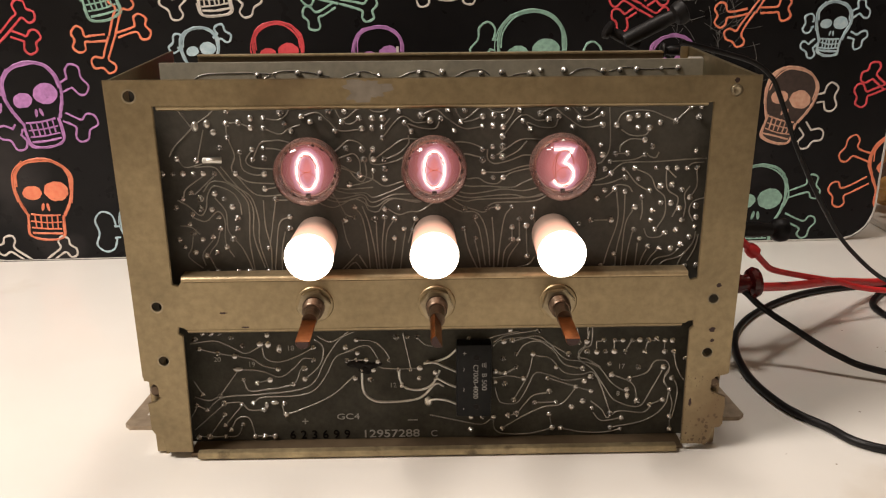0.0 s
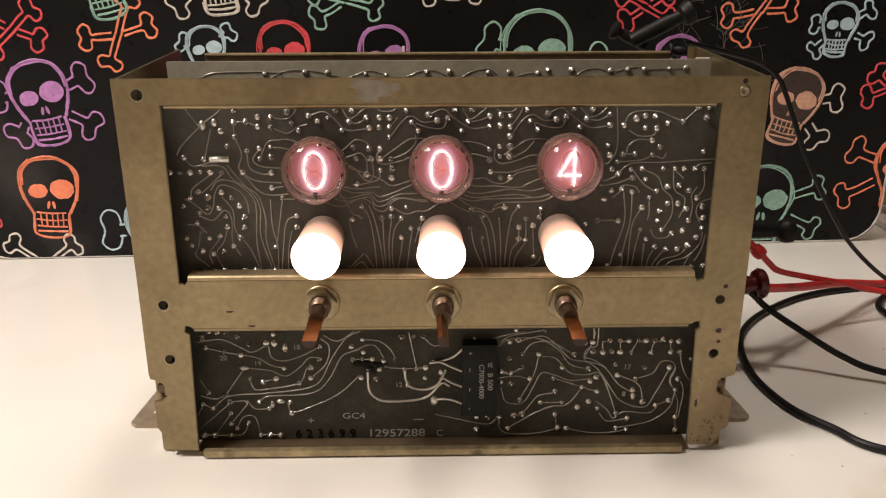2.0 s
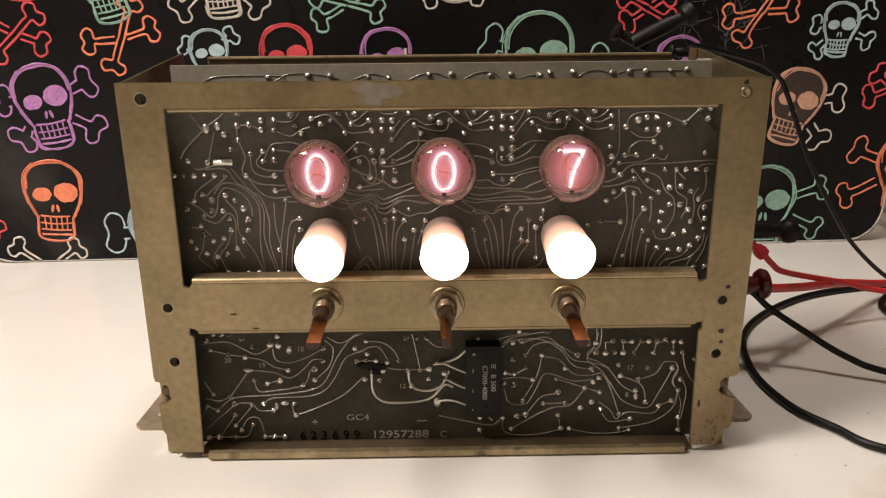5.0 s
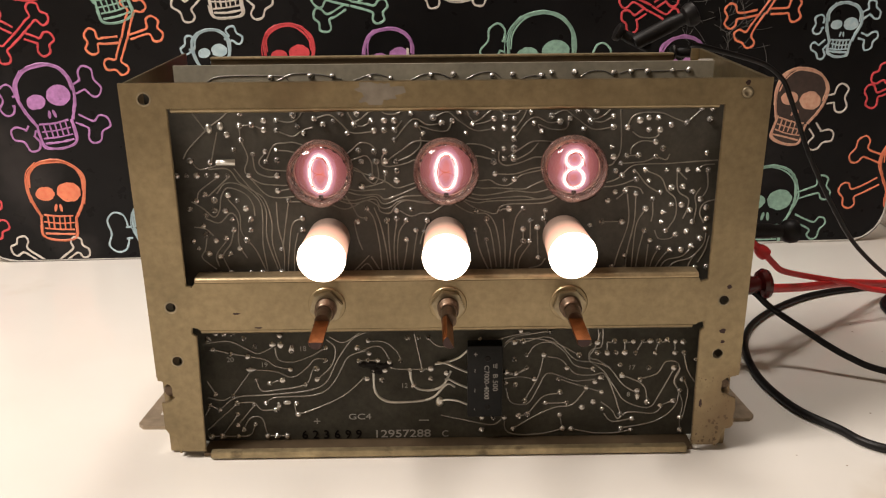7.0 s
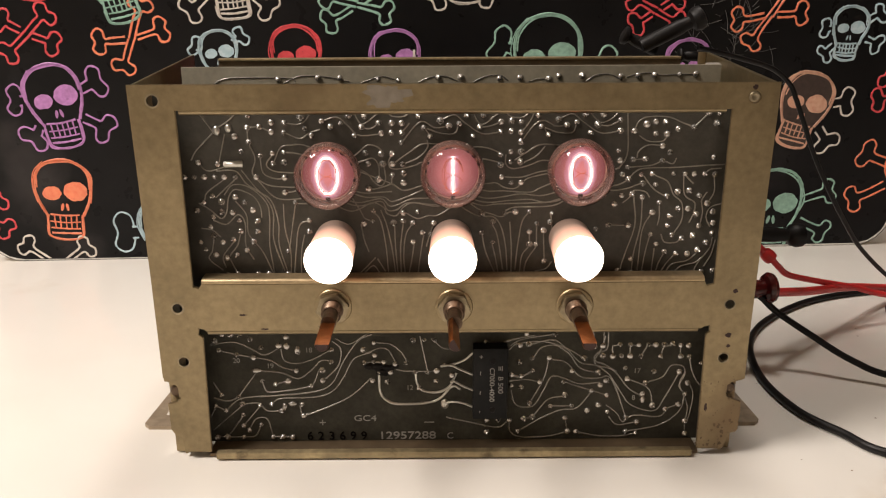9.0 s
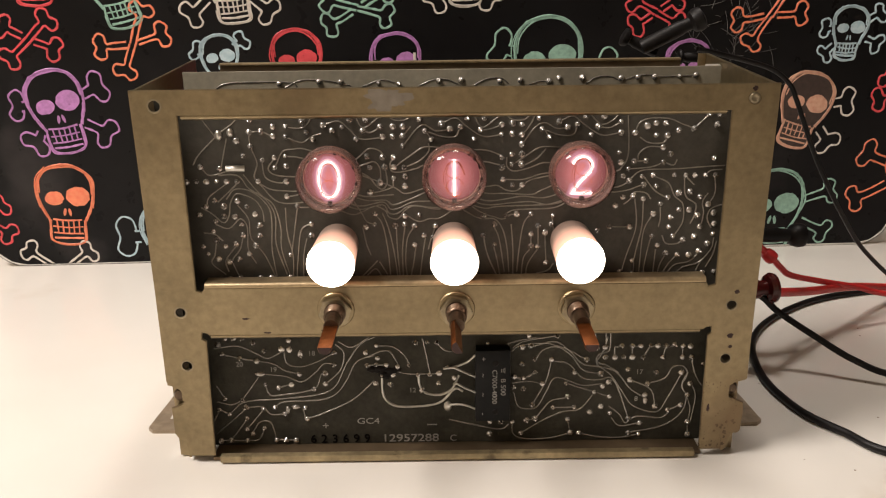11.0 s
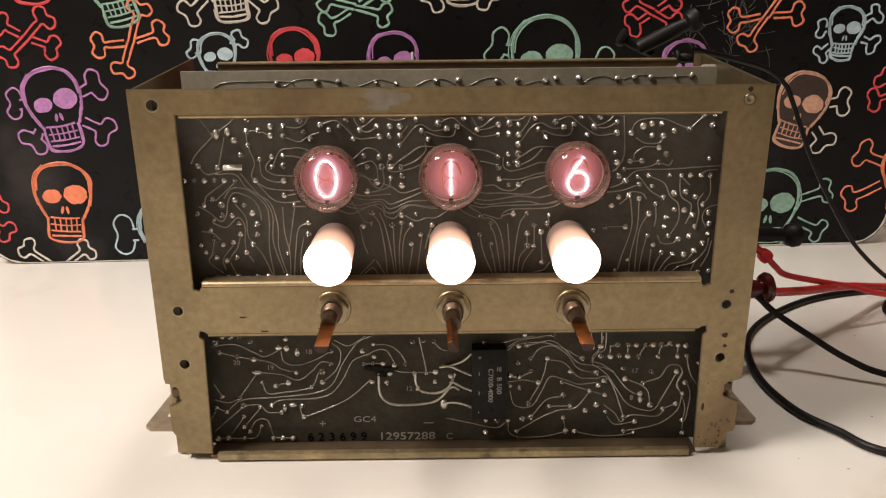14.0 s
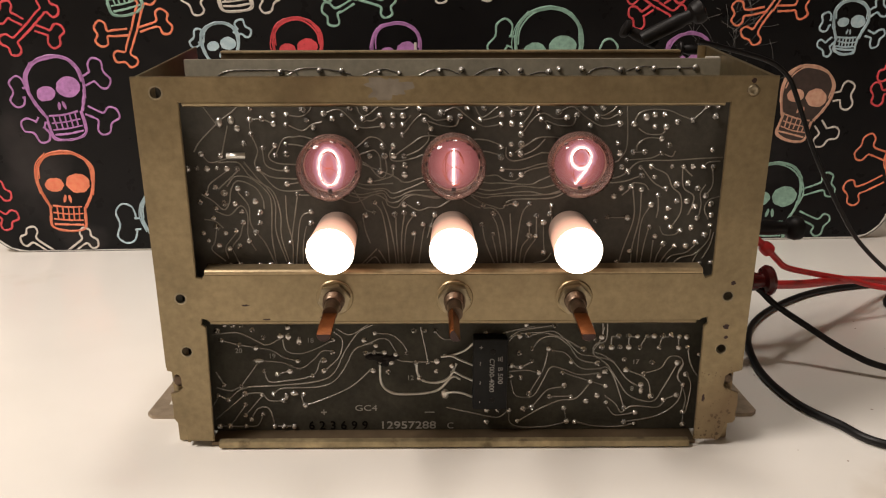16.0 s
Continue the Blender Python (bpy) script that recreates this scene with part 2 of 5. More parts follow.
def part(name, bm, mat, parent, label="", smooth=True):
    ob = new(name, finish(name, bm, mat, smooth))
    ob.parent = parent
    return tagged(ob, label)


def solid(name, bm, mat, label, category, kind="", group="", smooth=True):
    return tagged(new(name, finish(name, bm, mat, smooth)), label, category, group, kind)


def box(lo, hi, bevel=0.0, bm=None, segs=2):
    bm = bm or bmesh.new()
    made = bmesh.ops.create_cube(bm, size=1)["verts"]
    for v in made:
        v.co = Vector([lo[i] + (v.co[i] + 0.5) * (hi[i] - lo[i]) for i in range(3)])
    if bevel:
        edges = list({e for v in made for e in v.link_edges})
        bmesh.ops.bevel(bm, geom=edges, offset=bevel, segments=segs, profile=0.6, affect="EDGES")
    return bm


AXES = {"x": Matrix.Rotation(radians(90), 4, "Y"), "y": Matrix.Rotation(radians(90), 4, "X"), "z": Matrix()}


def lathe(profile, axis="z", at=(0, 0, 0), segs=32, bm=None):
    """A turned body: profile rows (radius, height along the axis; for y the height runs towards -y)."""
    bm = bm or bmesh.new()
    m = Matrix.Translation(at) @ AXES[axis]
    rings = []
    for r, h in profile:
        if r < 1e-7:
            rings.append([bm.verts.new(m @ Vector((0, 0, h)))])
        else:
            rings.append([bm.verts.new(m @ Vector((r * math.cos(a), r * math.sin(a), h))) for a in (2 * math.pi * i / segs for i in range(segs))])
    for a, b in zip(rings, rings[1:]):
        for i in range(segs):
            j = (i + 1) % segs
            loop = [a[i % len(a)], a[j % len(a)], b[j % len(b)], b[i % len(b)]]
            loop = list(dict.fromkeys(loop))
            if len(loop) > 2:
                bm.faces.new(loop)
    return bm


def smooth_line(points, per=6, closed=False):
    """A Catmull-Rom line through the points."""
    p = [Vector(q) for q in points]
    n = len(p)
    if n < 3 and not closed:
        return [p[0].lerp(p[-1], i / per) for i in range(per + 1)]
    out = []
    for i in range(n if closed else n - 1):
        if closed:
            a, b, c, d = p[i - 1], p[i], p[(i + 1) % n], p[(i + 2) % n]
        else:
            b, c = p[i], p[i + 1]
            a, d = (p[i - 1] if i else b * 2 - c), (p[i + 2] if i + 2 < n else c * 2 - b)
        for k in range(per):
            t = k / per
            out.append(0.5 * (2 * b + (c - a) * t + (2 * a - 5 * b + 4 * c - d) * t * t + (3 * b - a - 3 * c + d) * t ** 3))
    if not closed:
        out.append(p[-1])
    return out


def hose(points, radius, segs=8, bm=None, closed=False, mat=0):
    """A round rod along a line of points."""
    bm = bm or bmesh.new()
    n, rings, up = len(points), [], Vector((0.13, 0.2, 1)).normalized()
    for i, p in enumerate(points):
        a = points[i - 1] if (i or closed) else points[0]
        b = points[(i + 1) % n] if (i < n - 1 or closed) else points[-1]
        d = (Vector(b) - Vector(a)).normalized()
        side = d.cross(up)
        if side.length < 0.05:
            side = d.cross(Vector((1, 0, 0)))
        side.normalize()
        nrm = side.cross(d)
        rings.append([bm.verts.new(Vector(p) + radius * (math.cos(t) * side + math.sin(t) * nrm)) for t in (2 * math.pi * k / segs for k in range(segs))])
    pairs = list(zip(rings, rings[1:])) + ([(rings[-1], rings[0])] if closed else [])
    for a, b in pairs:
        for k in range(segs):
            f = bm.faces.new((a[k], a[(k + 1) % segs], b[(k + 1) % segs], b[k]))
            f.material_index = mat
    if not closed:
        for ring, order in ((rings[0], -1), (rings[-1], 1)):
            f = bm.faces.new(ring[::order])
            f.material_index = mat
    return bm


def ribbon(points, width, rise, bm=None, closed=False, wander=0.0):
    """A flat raised stroke in the x-z plane, its face towards -y."""
    bm = bm or bmesh.new()
    n, rows = len(points), []
    for i, p in enumerate(points):
        a = points[i - 1] if (i or closed) else points[0]
        b = points[(i + 1) % n] if (i < n - 1 or closed) else points[-1]
        d = Vector((b[0] - a[0], 0, b[2] - a[2]))
        d = d.normalized() if d.length > 1e-9 else Vector((1, 0, 0))
        s = Vector((-d.z, 0, d.x))
        w = width * (1 + wander * random.uniform(-1, 1)) / 2
        p = Vector(p)
        up = Vector((0, -rise, 0))
        rows.append([bm.verts.new(p - s * w), bm.verts.new(p - s * w * 0.7 + up), bm.verts.new(p + s * w * 0.7 + up), bm.verts.new(p + s * w)])
    pairs = list(zip(rows, rows[1:])) + ([(rows[-1], rows[0])] if closed else [])
    for a, b in pairs:
        for k in range(3):
            bm.faces.new((a[k], a[k + 1], b[k + 1], b[k]))
    return bm


def sheet(loops, y0, y1, bm=None):
    """A flat sheet in the x-z plane between y0 (front) and y1, first loop its outline, the others holes."""
    bm = bm or bmesh.new()
    edges = []
    for loop in loops:
        vs = [bm.verts.new((x, y0, z)) for x, z in loop]
        edges += [bm.edges.new((vs[i], vs[(i + 1) % len(vs)])) for i in range(len(vs))]
    made = bmesh.ops.triangle_fill(bm, use_beauty=True, use_dissolve=False, edges=edges, normal=(0, -1, 0))
    faces = [g for g in made["geom"] if isinstance(g, bmesh.types.BMFace)]
    ext = bmesh.ops.extrude_face_region(bm, geom=faces)
    for v in (g for g in ext["geom"] if isinstance(g, bmesh.types.BMVert)):
        v.co.y = y1
    bmesh.ops.recalc_face_normals(bm, faces=bm.faces)
    return bm


def ring_loop(x, z, r, n=20, a0=0.0, a1=360.0):
    full = abs(a1 - a0) >= 360
    return [(x + r * math.cos(radians(a0 + (a1 - a0) * i / (n if full else n - 1))), z + r * math.sin(radians(a0 + (a1 - a0) * i / (n if full else n - 1)))) for i in range(n)]


def lettering(name, text, x, y, z, height, mat, parent, turn=0.0, stretch=1.0, depth=0.00008, bold=0.0, spacing=1.0):
    """Raised writing in the x-z plane, read from -y; x, z is its middle."""
    cu = bpy.data.curves.new(name, "FONT")
    cu.offset, cu.space_character = bold, spacing
    cu.body, cu.size, cu.extrude, cu.align_x, cu.align_y = text, height * 1.4, depth, "CENTER", "CENTER"
    tmp = new(name + "_tmp", cu)
    me = bpy.data.meshes.new_from_object(tmp)
    bpy.data.objects.remove(tmp)
    me.name = name
    me.materials.clear()
    me.materials.append(mat)
    me.transform(Matrix.Translation((x, y, z)) @ Matrix.Rotation(radians(90), 4, "X") @ Matrix.Rotation(radians(turn), 4, "Z") @ Matrix.Diagonal((stretch, 1, 1, 1)))
    ob = new(name, me)
    ob.parent = parent
    return ob


# ---------------------------------------------------------------- the room
floor = solid("floor", box((-2, -2.2, -0.80), (2, 1.6, -0.75)), FLOOR, "brown floor below the white table", "floor", "structure")
ceiling = solid("ceiling", box((-2, -2.2, CEILING), (2, 1.6, CEILING + 0.05)), CEIL, "plain white painted ceiling", "ceiling", "structure")
for nm, lo, hi in (("wall_north", (-2, 1.6, -0.75), (2, 1.7, CEILING)), ("wall_south", (-2, -2.3, -0.75), (2, -2.2, CEILING)),
                   ("wall_west", (-2.1, -2.2, -0.75), (-2, 1.6, CEILING)), ("wall_east", (2, -2.2, -0.75), (2.1, 1.6, CEILING))):
    # The unseen east wall is made dark to dim reflections on the right.
    dim = nm == "wall_east"
    solid(nm, box(lo, hi), WALL_DARK if dim else WALL, "unseen wall, darkened to dim the right side" if dim else "plain cream painted wall", "wall", "structure")

table = thing("table", "white table with a glossy laminate top", "table")
part("tabletop", box((-0.95, -0.55, -0.03), (0.95, 0.75, 0), 0.004), LAMINATE, table)
specks = bmesh.new()
for k in range(34):
    cx, cy = (random.gauss(0.285, 0.03), random.gauss(0.10, 0.05)) if k % 2 else (random.uniform(0.17, 0.40), random.uniform(-0.05, 0.25))
    r = random.uniform(0.0002, 0.0007)
    specks.faces.new([specks.verts.new((cx + r * random.uniform(0.7, 1.4) * math.cos(q), cy + r * random.uniform(0.7, 1.4) * math.sin(q), 0.00012)) for q in (i * math.pi / 4 for i in range(8))])
tagged(part("dirt_specks", specks, FLOOR, table, "small brown dirt specks", False), kind="stuff")
for sx in (-0.88, 0.88):
    for sy in (-0.48, 0.68):
        part("leg", box((sx - 0.025, sy - 0.025, -0.75), (sx + 0.025, sy + 0.025, -0.03), 0.004), WALL, table)

for lx, ly, size, watts in LAMPS:
    lamp = thing("ceiling_lamp", "round white ceiling lamp, switched on", "lamp", "ceiling lamps", at=(lx, ly, CEILING))
    part("canopy", lathe([(0, 0), (0.05, 0), (0.05, -0.02), (0, -0.02)]), CEIL, lamp)
    part("shade", lathe([(0.05, -0.02), (size / 2 + 0.02, -0.03), (size / 2 + 0.02, -0.075), (size / 2 + 0.012, -0.085), (size / 2 + 0.012, -0.04), (0.05, -0.03)]), SHADE, lamp)

# ---------------------------------------------------------------- printed panel behind the chassis
panel = thing("printed_panel", "black glossy board printed with coloured skulls and bones", "board")
panel.matrix_world = Matrix.Translation((0, 0.3145, 0)) @ Matrix.Rotation(math.atan(0.041), 4, "Z")
PX0, PX1, PZ1, PR = -0.3815, 0.3832, 0.50, 0.030
outline = (ring_loop(PX0 + PR, PR, PR, 8, 180, 270) + ring_loop(PX1 - PR, PR, PR, 8, 270, 360)
           + ring_loop(PX1 - PR, PZ1 - PR, PR, 8, 0, 90) + ring_loop(PX0 + PR, PZ1 - PR, PR, 8, 90, 180))
part("panel_sheet", sheet([outline], 0, 0.006), PANEL, panel)
part("panel_rim", ribbon([(x, 0, z) for x, z in [(q[0] * 0.9975, 0.0009 + q[1] * 0.997) for q in outline]], 0.0016, 0.0005, closed=True, wander=0.5),
     WHITE_EDGE, panel, "worn white edge")


def stroke(bm, pts, width, closed=False, jitter=0.0):
    pts = [(x + random.uniform(-jitter, jitter), -0.0001, z + random.uniform(-jitter, jitter)) for x, z in pts]
    ribbon(smooth_line(pts, 5, closed), width, 0.0003, bm, closed, 0.22)


def trim(bm):
    """Cuts off what would run over the panel's edges."""
    for co, no in (((0, 0, 0.002), (0, 0, -1)), ((PX1 - 0.002, 0, 0), (1, 0, 0)), ((PX0 + 0.002, 0, 0), (-1, 0, 0)), ((0, 0, PZ1), (0, 0, 1))):
        bmesh.ops.bisect_plane(bm, geom=bm.verts[:] + bm.edges[:] + bm.faces[:], plane_co=co, plane_no=no, clear_outer=True)
    return bm


def blot(bm, x, z, rx, rz, turn=0.0):
    """A filled uneven oval."""
    n = 22
    vs = []
    for i in range(n):
        a = 2 * math.pi * i / n
        k = 1 + random.uniform(-0.05, 0.05)
        px, pz = rx * k * math.cos(a), rz * k * math.sin(a)
        vs.append(bm.verts.new((x + px * math.cos(turn) - pz * math.sin(turn), -0.0004, z + px * math.sin(turn) + pz * math.cos(turn))))
    bm.faces.new(vs)


def bone_end(bm, x, z, turn, inner, length, lobe, width, j=0.0005, slim=0.5):
    """Half a bone that points along turn from the middle x, z: two shaft lines and a two-lobed knob."""
    h = lobe * slim
    pts = [(inner, -h), (length * 0.6 + inner * 0.4, -h * 0.9), (length - lobe * 0.4, -h * 1.15), (length - lobe * 0.2, -h - lobe * 0.9), (length + lobe * 0.5, -h - lobe * 1.15),
           (length + lobe * 1.1, -h - lobe * 0.5), (length + lobe * 0.85, 0), (length + lobe * 1.2, h + lobe * 0.45), (length + lobe * 0.6, h + lobe * 1.1),
           (length - lobe * 0.1, h + lobe * 0.9), (length - lobe * 0.4, h * 1.2), (length * 0.6 + inner * 0.4, h), (inner, h * 0.9)]
    c, s = math.cos(turn), math.sin(turn)
    stroke(bm, [(x + px * c - pz * s, z + px * s + pz * c) for px, pz in pts], width, False, j)


def bones(x, z, colour, *ends, width=0.0017, lobe=0.0064):
    """Crossed bones: each end a turn and a length; the first two ends lie over the others."""
    for k, (deg, length) in enumerate(ends):
        bm = bmesh.new()
        bone_end(bm, x, z, radians(deg), 0.0 if k < 2 else lobe * 0.75, length, lobe, width, slim=0.34)
        part("bone_print", trim(bm), CHALK[colour], panel, colour + " printed bone", False)


def skull(x, z, s, colour, tilt=0.0, eye="", fill="", limbs=(), limb_colour="", knob=0.34, teeth=True, width=0.0021):
    """A sketched skull: cranium, two unlike eyes, nose slits, jaw with teeth; s is half its width."""
    c, sn = math.cos(radians(tilt)), math.sin(radians(tilt))

    def at(px, pz):
        return x + s * (px * c - pz * sn), z + s * (px * sn + pz * c)
    bm = bmesh.new()
    dome = [(-0.62, -0.98), (-0.86, -0.45), (-1.0, 0.1), (-0.93, 0.62), (-0.58, 1.02), (0.0, 1.16), (0.56, 1.03), (0.92, 0.64), (1.0, 0.1), (0.88, -0.42), (0.66, -0.9)]
    stroke(bm, [at(*p) for p in dome], width * 1.15, False, 0.0006)
    stroke(bm, [at(p[0] * 0.93 + 0.03, p[1] * 0.95) for p in dome[2:9]], width * 0.55, False, 0.0008)
    stroke(bm, [at(p[0] * 1.07, p[1] * 1.04) for p in dome[1:5]], width * 0.4, False, 0.0008)
    stroke(bm, [at(p[0] * 1.03 + 0.02, p[1] * 1.03 - 0.02) for p in dome[4:10]], width * 0.6, False, 0.0009)
    stroke(bm, [at(p[0] * 0.97 - 0.02, p[1] * 0.98) for p in dome[0:6]], width * 0.5, False, 0.0009)
    jaw = [(-0.60, -0.86), (-0.62, -1.25), (-0.57, -1.70), (0.0, -1.84), (0.55, -1.72), (0.60, -1.3), (0.60, -0.9)]
    stroke(bm, [at(p[0] * 1.08, p[1] * 1.01) for p in jaw[1:]], width * 0.5, False, 0.0007)
    stroke(bm, [at(*p) for p in jaw], width * 0.95, False, 0.0005)
    if teeth:
        for k, zz in enumerate((-0.90, -1.16, -1.40, -1.58)):
            stroke(bm, [at(-0.54, zz), at(0, zz - 0.03), at(0.53, zz)], width * (0.7, 0.55, 0.6, 0.8)[k], False, 0.0004)
        for k in range(-2, 3):
            stroke(bm, [at(k * 0.20, -0.9), at(k * 0.19, -1.4)], width * 0.6, False, 0.0004)
    ob = part("skull_print", trim(bm), CHALK[colour], panel, colour + " printed skull", False)
    for nm, px, pz, rx, rz, lean in (("eye_print", -0.40, -0.10, 0.34, 0.26, 10), ("eye_print", 0.44, 0.0, 0.43, 0.36, 0),
                                     ("nose_print", -0.07, -0.60, 0.055, 0.15, -12), ("nose_print", 0.11, -0.60, 0.055, 0.15, 10)):
        be = bmesh.new()
        blot(be, *at(px, pz), s * rx, s * rz, radians(lean + tilt))
        part(nm, trim(be), CHALK[eye or colour], ob, "", False)
    if fill:
        bf = bmesh.new()
        fv = [bf.verts.new((*at(*p),)[:1] + (-0.0002,) + (*at(*p),)[1:]) for p in dome + jaw[::-1][1:-1]]
        bf.faces.new(fv)
        part("tint_print", trim(bf), CHALK[fill], ob, "", False)
    if limbs:
        for deg, far in limbs:
            bb = bmesh.new()
            bone_end(bb, x, z - s * 0.2, radians(deg), s * 1.10, s * far, s * knob, width * 0.75)
            part("bone_print", trim(bb), CHALK[limb_colour or colour], ob, "", False)


# motifs over the panel
skull(-0.3116, 0.0594, 0.0225, "orange", -3)
skull(-0.3079, 0.1352, 0.0221, "purple", 9, limbs=((25, 1.6), (-30, 1.8), (176, 1.25), (234, 1.45),))
bones(-0.3211, 0.1837, "red", (43, 0.0193), (222, 0.0193), (-22, 0.0180), (150, 0.0180))
skull(-0.3111, 0.2449, 0.0199, "red", 0)
skull(-0.2536, 0.2275, 0.0202, "green", 14)
bones(-0.2426, 0.1787, "orange", (70, 0.0251), (248, 0.0199), (17, 0.0224), (184, 0.0224))
skull(-0.1653, 0.2286, 0.0194, "white", 5, limbs=((219, 1.9), (-38, 1.8),))
skull(-0.1773, 0.1690, 0.0140, "blue", 3, limbs=((158, 1.25), (38, 1.55),))
skull(-0.1179, 0.1662, 0.0187, "red", 0)
bones(-0.0686, 0.2033, "green", (-15, 0.0208), (165, 0.0208), (210, 0.0226), (30, 0.0226))
skull(-0.0401, 0.1629, 0.0186, "purple", 2)
skull(0.0802, 0.1644, 0.0264, "green", 0, limbs=((161, 1.4), (-3, 1.7),))
skull(0.0134, 0.2395, 0.0195, "white", 3, limbs=((231, 1.7), (-50, 1.65),))
bones(0.1653, 0.1970, "red", (-28, 0.0168), (152, 0.0168), (213, 0.0159), (33, 0.0159))
skull(0.1935, 0.1544, 0.0179, "purple", -6)
bones(0.2571, 0.1932, "orange", (57, 0.0232), (237, 0.0224), (3, 0.0224), (187, 0.0241))
skull(0.3228, 0.1837, 0.0141, "blue", -4, limbs=((30, 1.8), (-25, 1.75), (174, 1.3), (225, 1.7),))
skull(0.2947, 0.1248, 0.0208, "peach", -14, fill="brown", limb_colour="white", limbs=((6, 1.55), (-54, 1.7),))
bones(0.3748, 0.1316, "red", (140, 0.0167), (198, 0.0186))
skull(0.2771, 0.0394, 0.0250, "green", -2, limbs=((17, 1.9), (-25, 1.95),), knob=0.26)
skull(0.3934, 0.0671, 0.0213, "orange", 2, limbs=((157, 2.0), (205, 2.3),))
bones(-0.3233, -0.0055, "white", (142, 0.0290), (36, 0.0271))
skull(-0.2338, 0.0277, 0.0201, "blue", 6, limbs=((181, 1.45),), knob=0.52)
bones(-0.3807, 0.0417, "red", (35, 0.0182), (-35, 0.0210))
# White box in place of an unidentified sliver, placed to fit the camera's view.
part("white_chip", box((-0.0262, -0.0006, 0.1601), (-0.0242, 0.0002, 0.1691), 0.0003), PAPER, panel, "small white sliver")
scr = bmesh.new()
for k in range(60):
    x0, z0, a = random.gauss(0.225, 0.022), random.gauss(0.176, 0.022), random.uniform(0, math.pi)
    ln = random.uniform(0.004, 0.024)
    stroke(scr, [(x0, z0), (x0 + ln * 0.5 * math.cos(a), z0 + ln * 0.5 * math.sin(a)), (x0 + ln * math.cos(a + 0.1), z0 + ln * math.sin(a + 0.1))], 0.00024)
tagged(part("scratch_mesh", scr, SCRATCH, panel, "fine pale scratches", False), kind="stuff")

# ---------------------------------------------------------------- sheet-metal chassis
chassis = thing("chassis", "open sheet-steel instrument chassis with dull yellow finish", "chassis")
front_outline = [(-0.1320, 0.0040), (-0.1198, 0.0038), (-0.1182, 0.066), (-0.1203, 0.0675), (-0.1198, 0.0705), (-0.1175, 0.0700), (-0.1165, 0.0690),
                 (0.1175, 0.0690), (0.1187, 0.0700), (0.1210, 0.0705), (0.1215, 0.0675), (0.1198, 0.066), (0.1207, 0.0039), (0.1334, 0.0037),
                 (0.1344, 0.0053), (0.1347, 0.0072), (0.1350, 0.0098), (0.1362, 0.0123), (0.1395, 0.0132), (0.1405, 0.0148), (0.1403, 0.0186), (0.1408, 0.0236), (0.1403, 0.0298),
                 (0.1365, 0.0314), (0.1333, 0.0329), (0.1319, 0.0357), (0.1324, 0.0384), (0.1350, 0.0405), (0.1395, 0.0417), (0.1409, 0.0423), (0.1410, 0.0438),
                 (0.1408, 0.0620), (0.1414, 0.1843), (-0.1404, 0.1845), (-0.1396, 0.0754), (-0.1394, 0.0430),
                 (-0.1376, 0.0426), (-0.1338, 0.0405), (-0.1318, 0.0371), (-0.1322, 0.0338), (-0.1345, 0.0320), (-0.1387, 0.0308), (-0.1386, 0.0166), (-0.1367, 0.0134), (-0.1336, 0.0118), (-0.1332, 0.0077)]
upper_opening = [(-0.1203, 0.1732), (-0.1205, 0.0918), (-0.1180, 0.0910), (-0.1165, 0.0930), (0.1168, 0.0930), (0.1180, 0.0910), (0.1212, 0.0918), (0.1212, 0.1728)]
holes = [ring_loop(x, z, r, 18) for x, z, r in ((-0.1297, 0.1776, 0.0025), (0.1305, 0.1780, 0.0025), (-0.1288, 0.0810, 0.0023), (-0.1286, 0.0534, 0.0024),
                                              (0.1297, 0.0813, 0.0023), (0.1293, 0.0537, 0.0024))]
front_sheet = sheet([front_outline, upper_opening] + holes, 0, 0.0014)
bmesh.ops.bevel(front_sheet, geom=[e for e in front_sheet.edges if len(e.link_faces) == 2 and e.calc_face_angle(0) > 1.2 and all(v.co.y < 1e-5 for v in e.verts)],
                offset=0.00035, segments=2, affect="EDGES", clamp_overlap=True)
part("front_panel", front_sheet, ZINC, chassis, "dull yellow passivated front frame", True)


def lip(x0, x1, z, turn, depth, mat=ZINC):
    """A folded edge of the sheet: a rounded bend and a short flange to the back."""
    prof = [(0.0002, 0.0)] + [(0.0022 * (1 - math.cos(a)), 0.0022 * math.sin(a)) for a in (radians(15 * i) for i in range(1, 7))] + [(depth, 0.0022), (depth, 0.0012), (0.0026, 0.0002)]
    bm = bmesh.new()
    ends = [[bm.verts.new((x, y, z + turn * h)) for y, h in prof] for x in (x0, x1)]
    for i in range(len(prof)):
        j = (i + 1) % len(prof)
        bm.faces.new((ends[0][i], ends[0][j], ends[1][j], ends[1][i]))
    bm.faces.new(ends[0])
    bm.faces.new(ends[1][::-1])
    bmesh.ops.recalc_face_normals(bm, faces=bm.faces)
    return bm


part("folded_edge", lip(-0.1165, 0.1168, 0.0930, 1, 0.0085), LIGHTENED_EDGE, chassis, "edge with the lamps' highlight in its colour")
part("folded_edge", lip(-0.1160, 0.1160, 0.0690, -1, 0.0085), ZINC, chassis)
part("folded_edge", lip(-0.1190, 0.1190, 0.1732, -1, 0.006), ZINC, chassis)
patch = bmesh.new()
pl = [(q, 1 + 0.22 * math.sin(3 * q + 1) + 0.15 * math.sin(7 * q) + 0.10 * math.sin(13 * q + 2) + random.uniform(-0.05, 0.05)) for q in (2 * math.pi * i / 48 for i in range(48))]
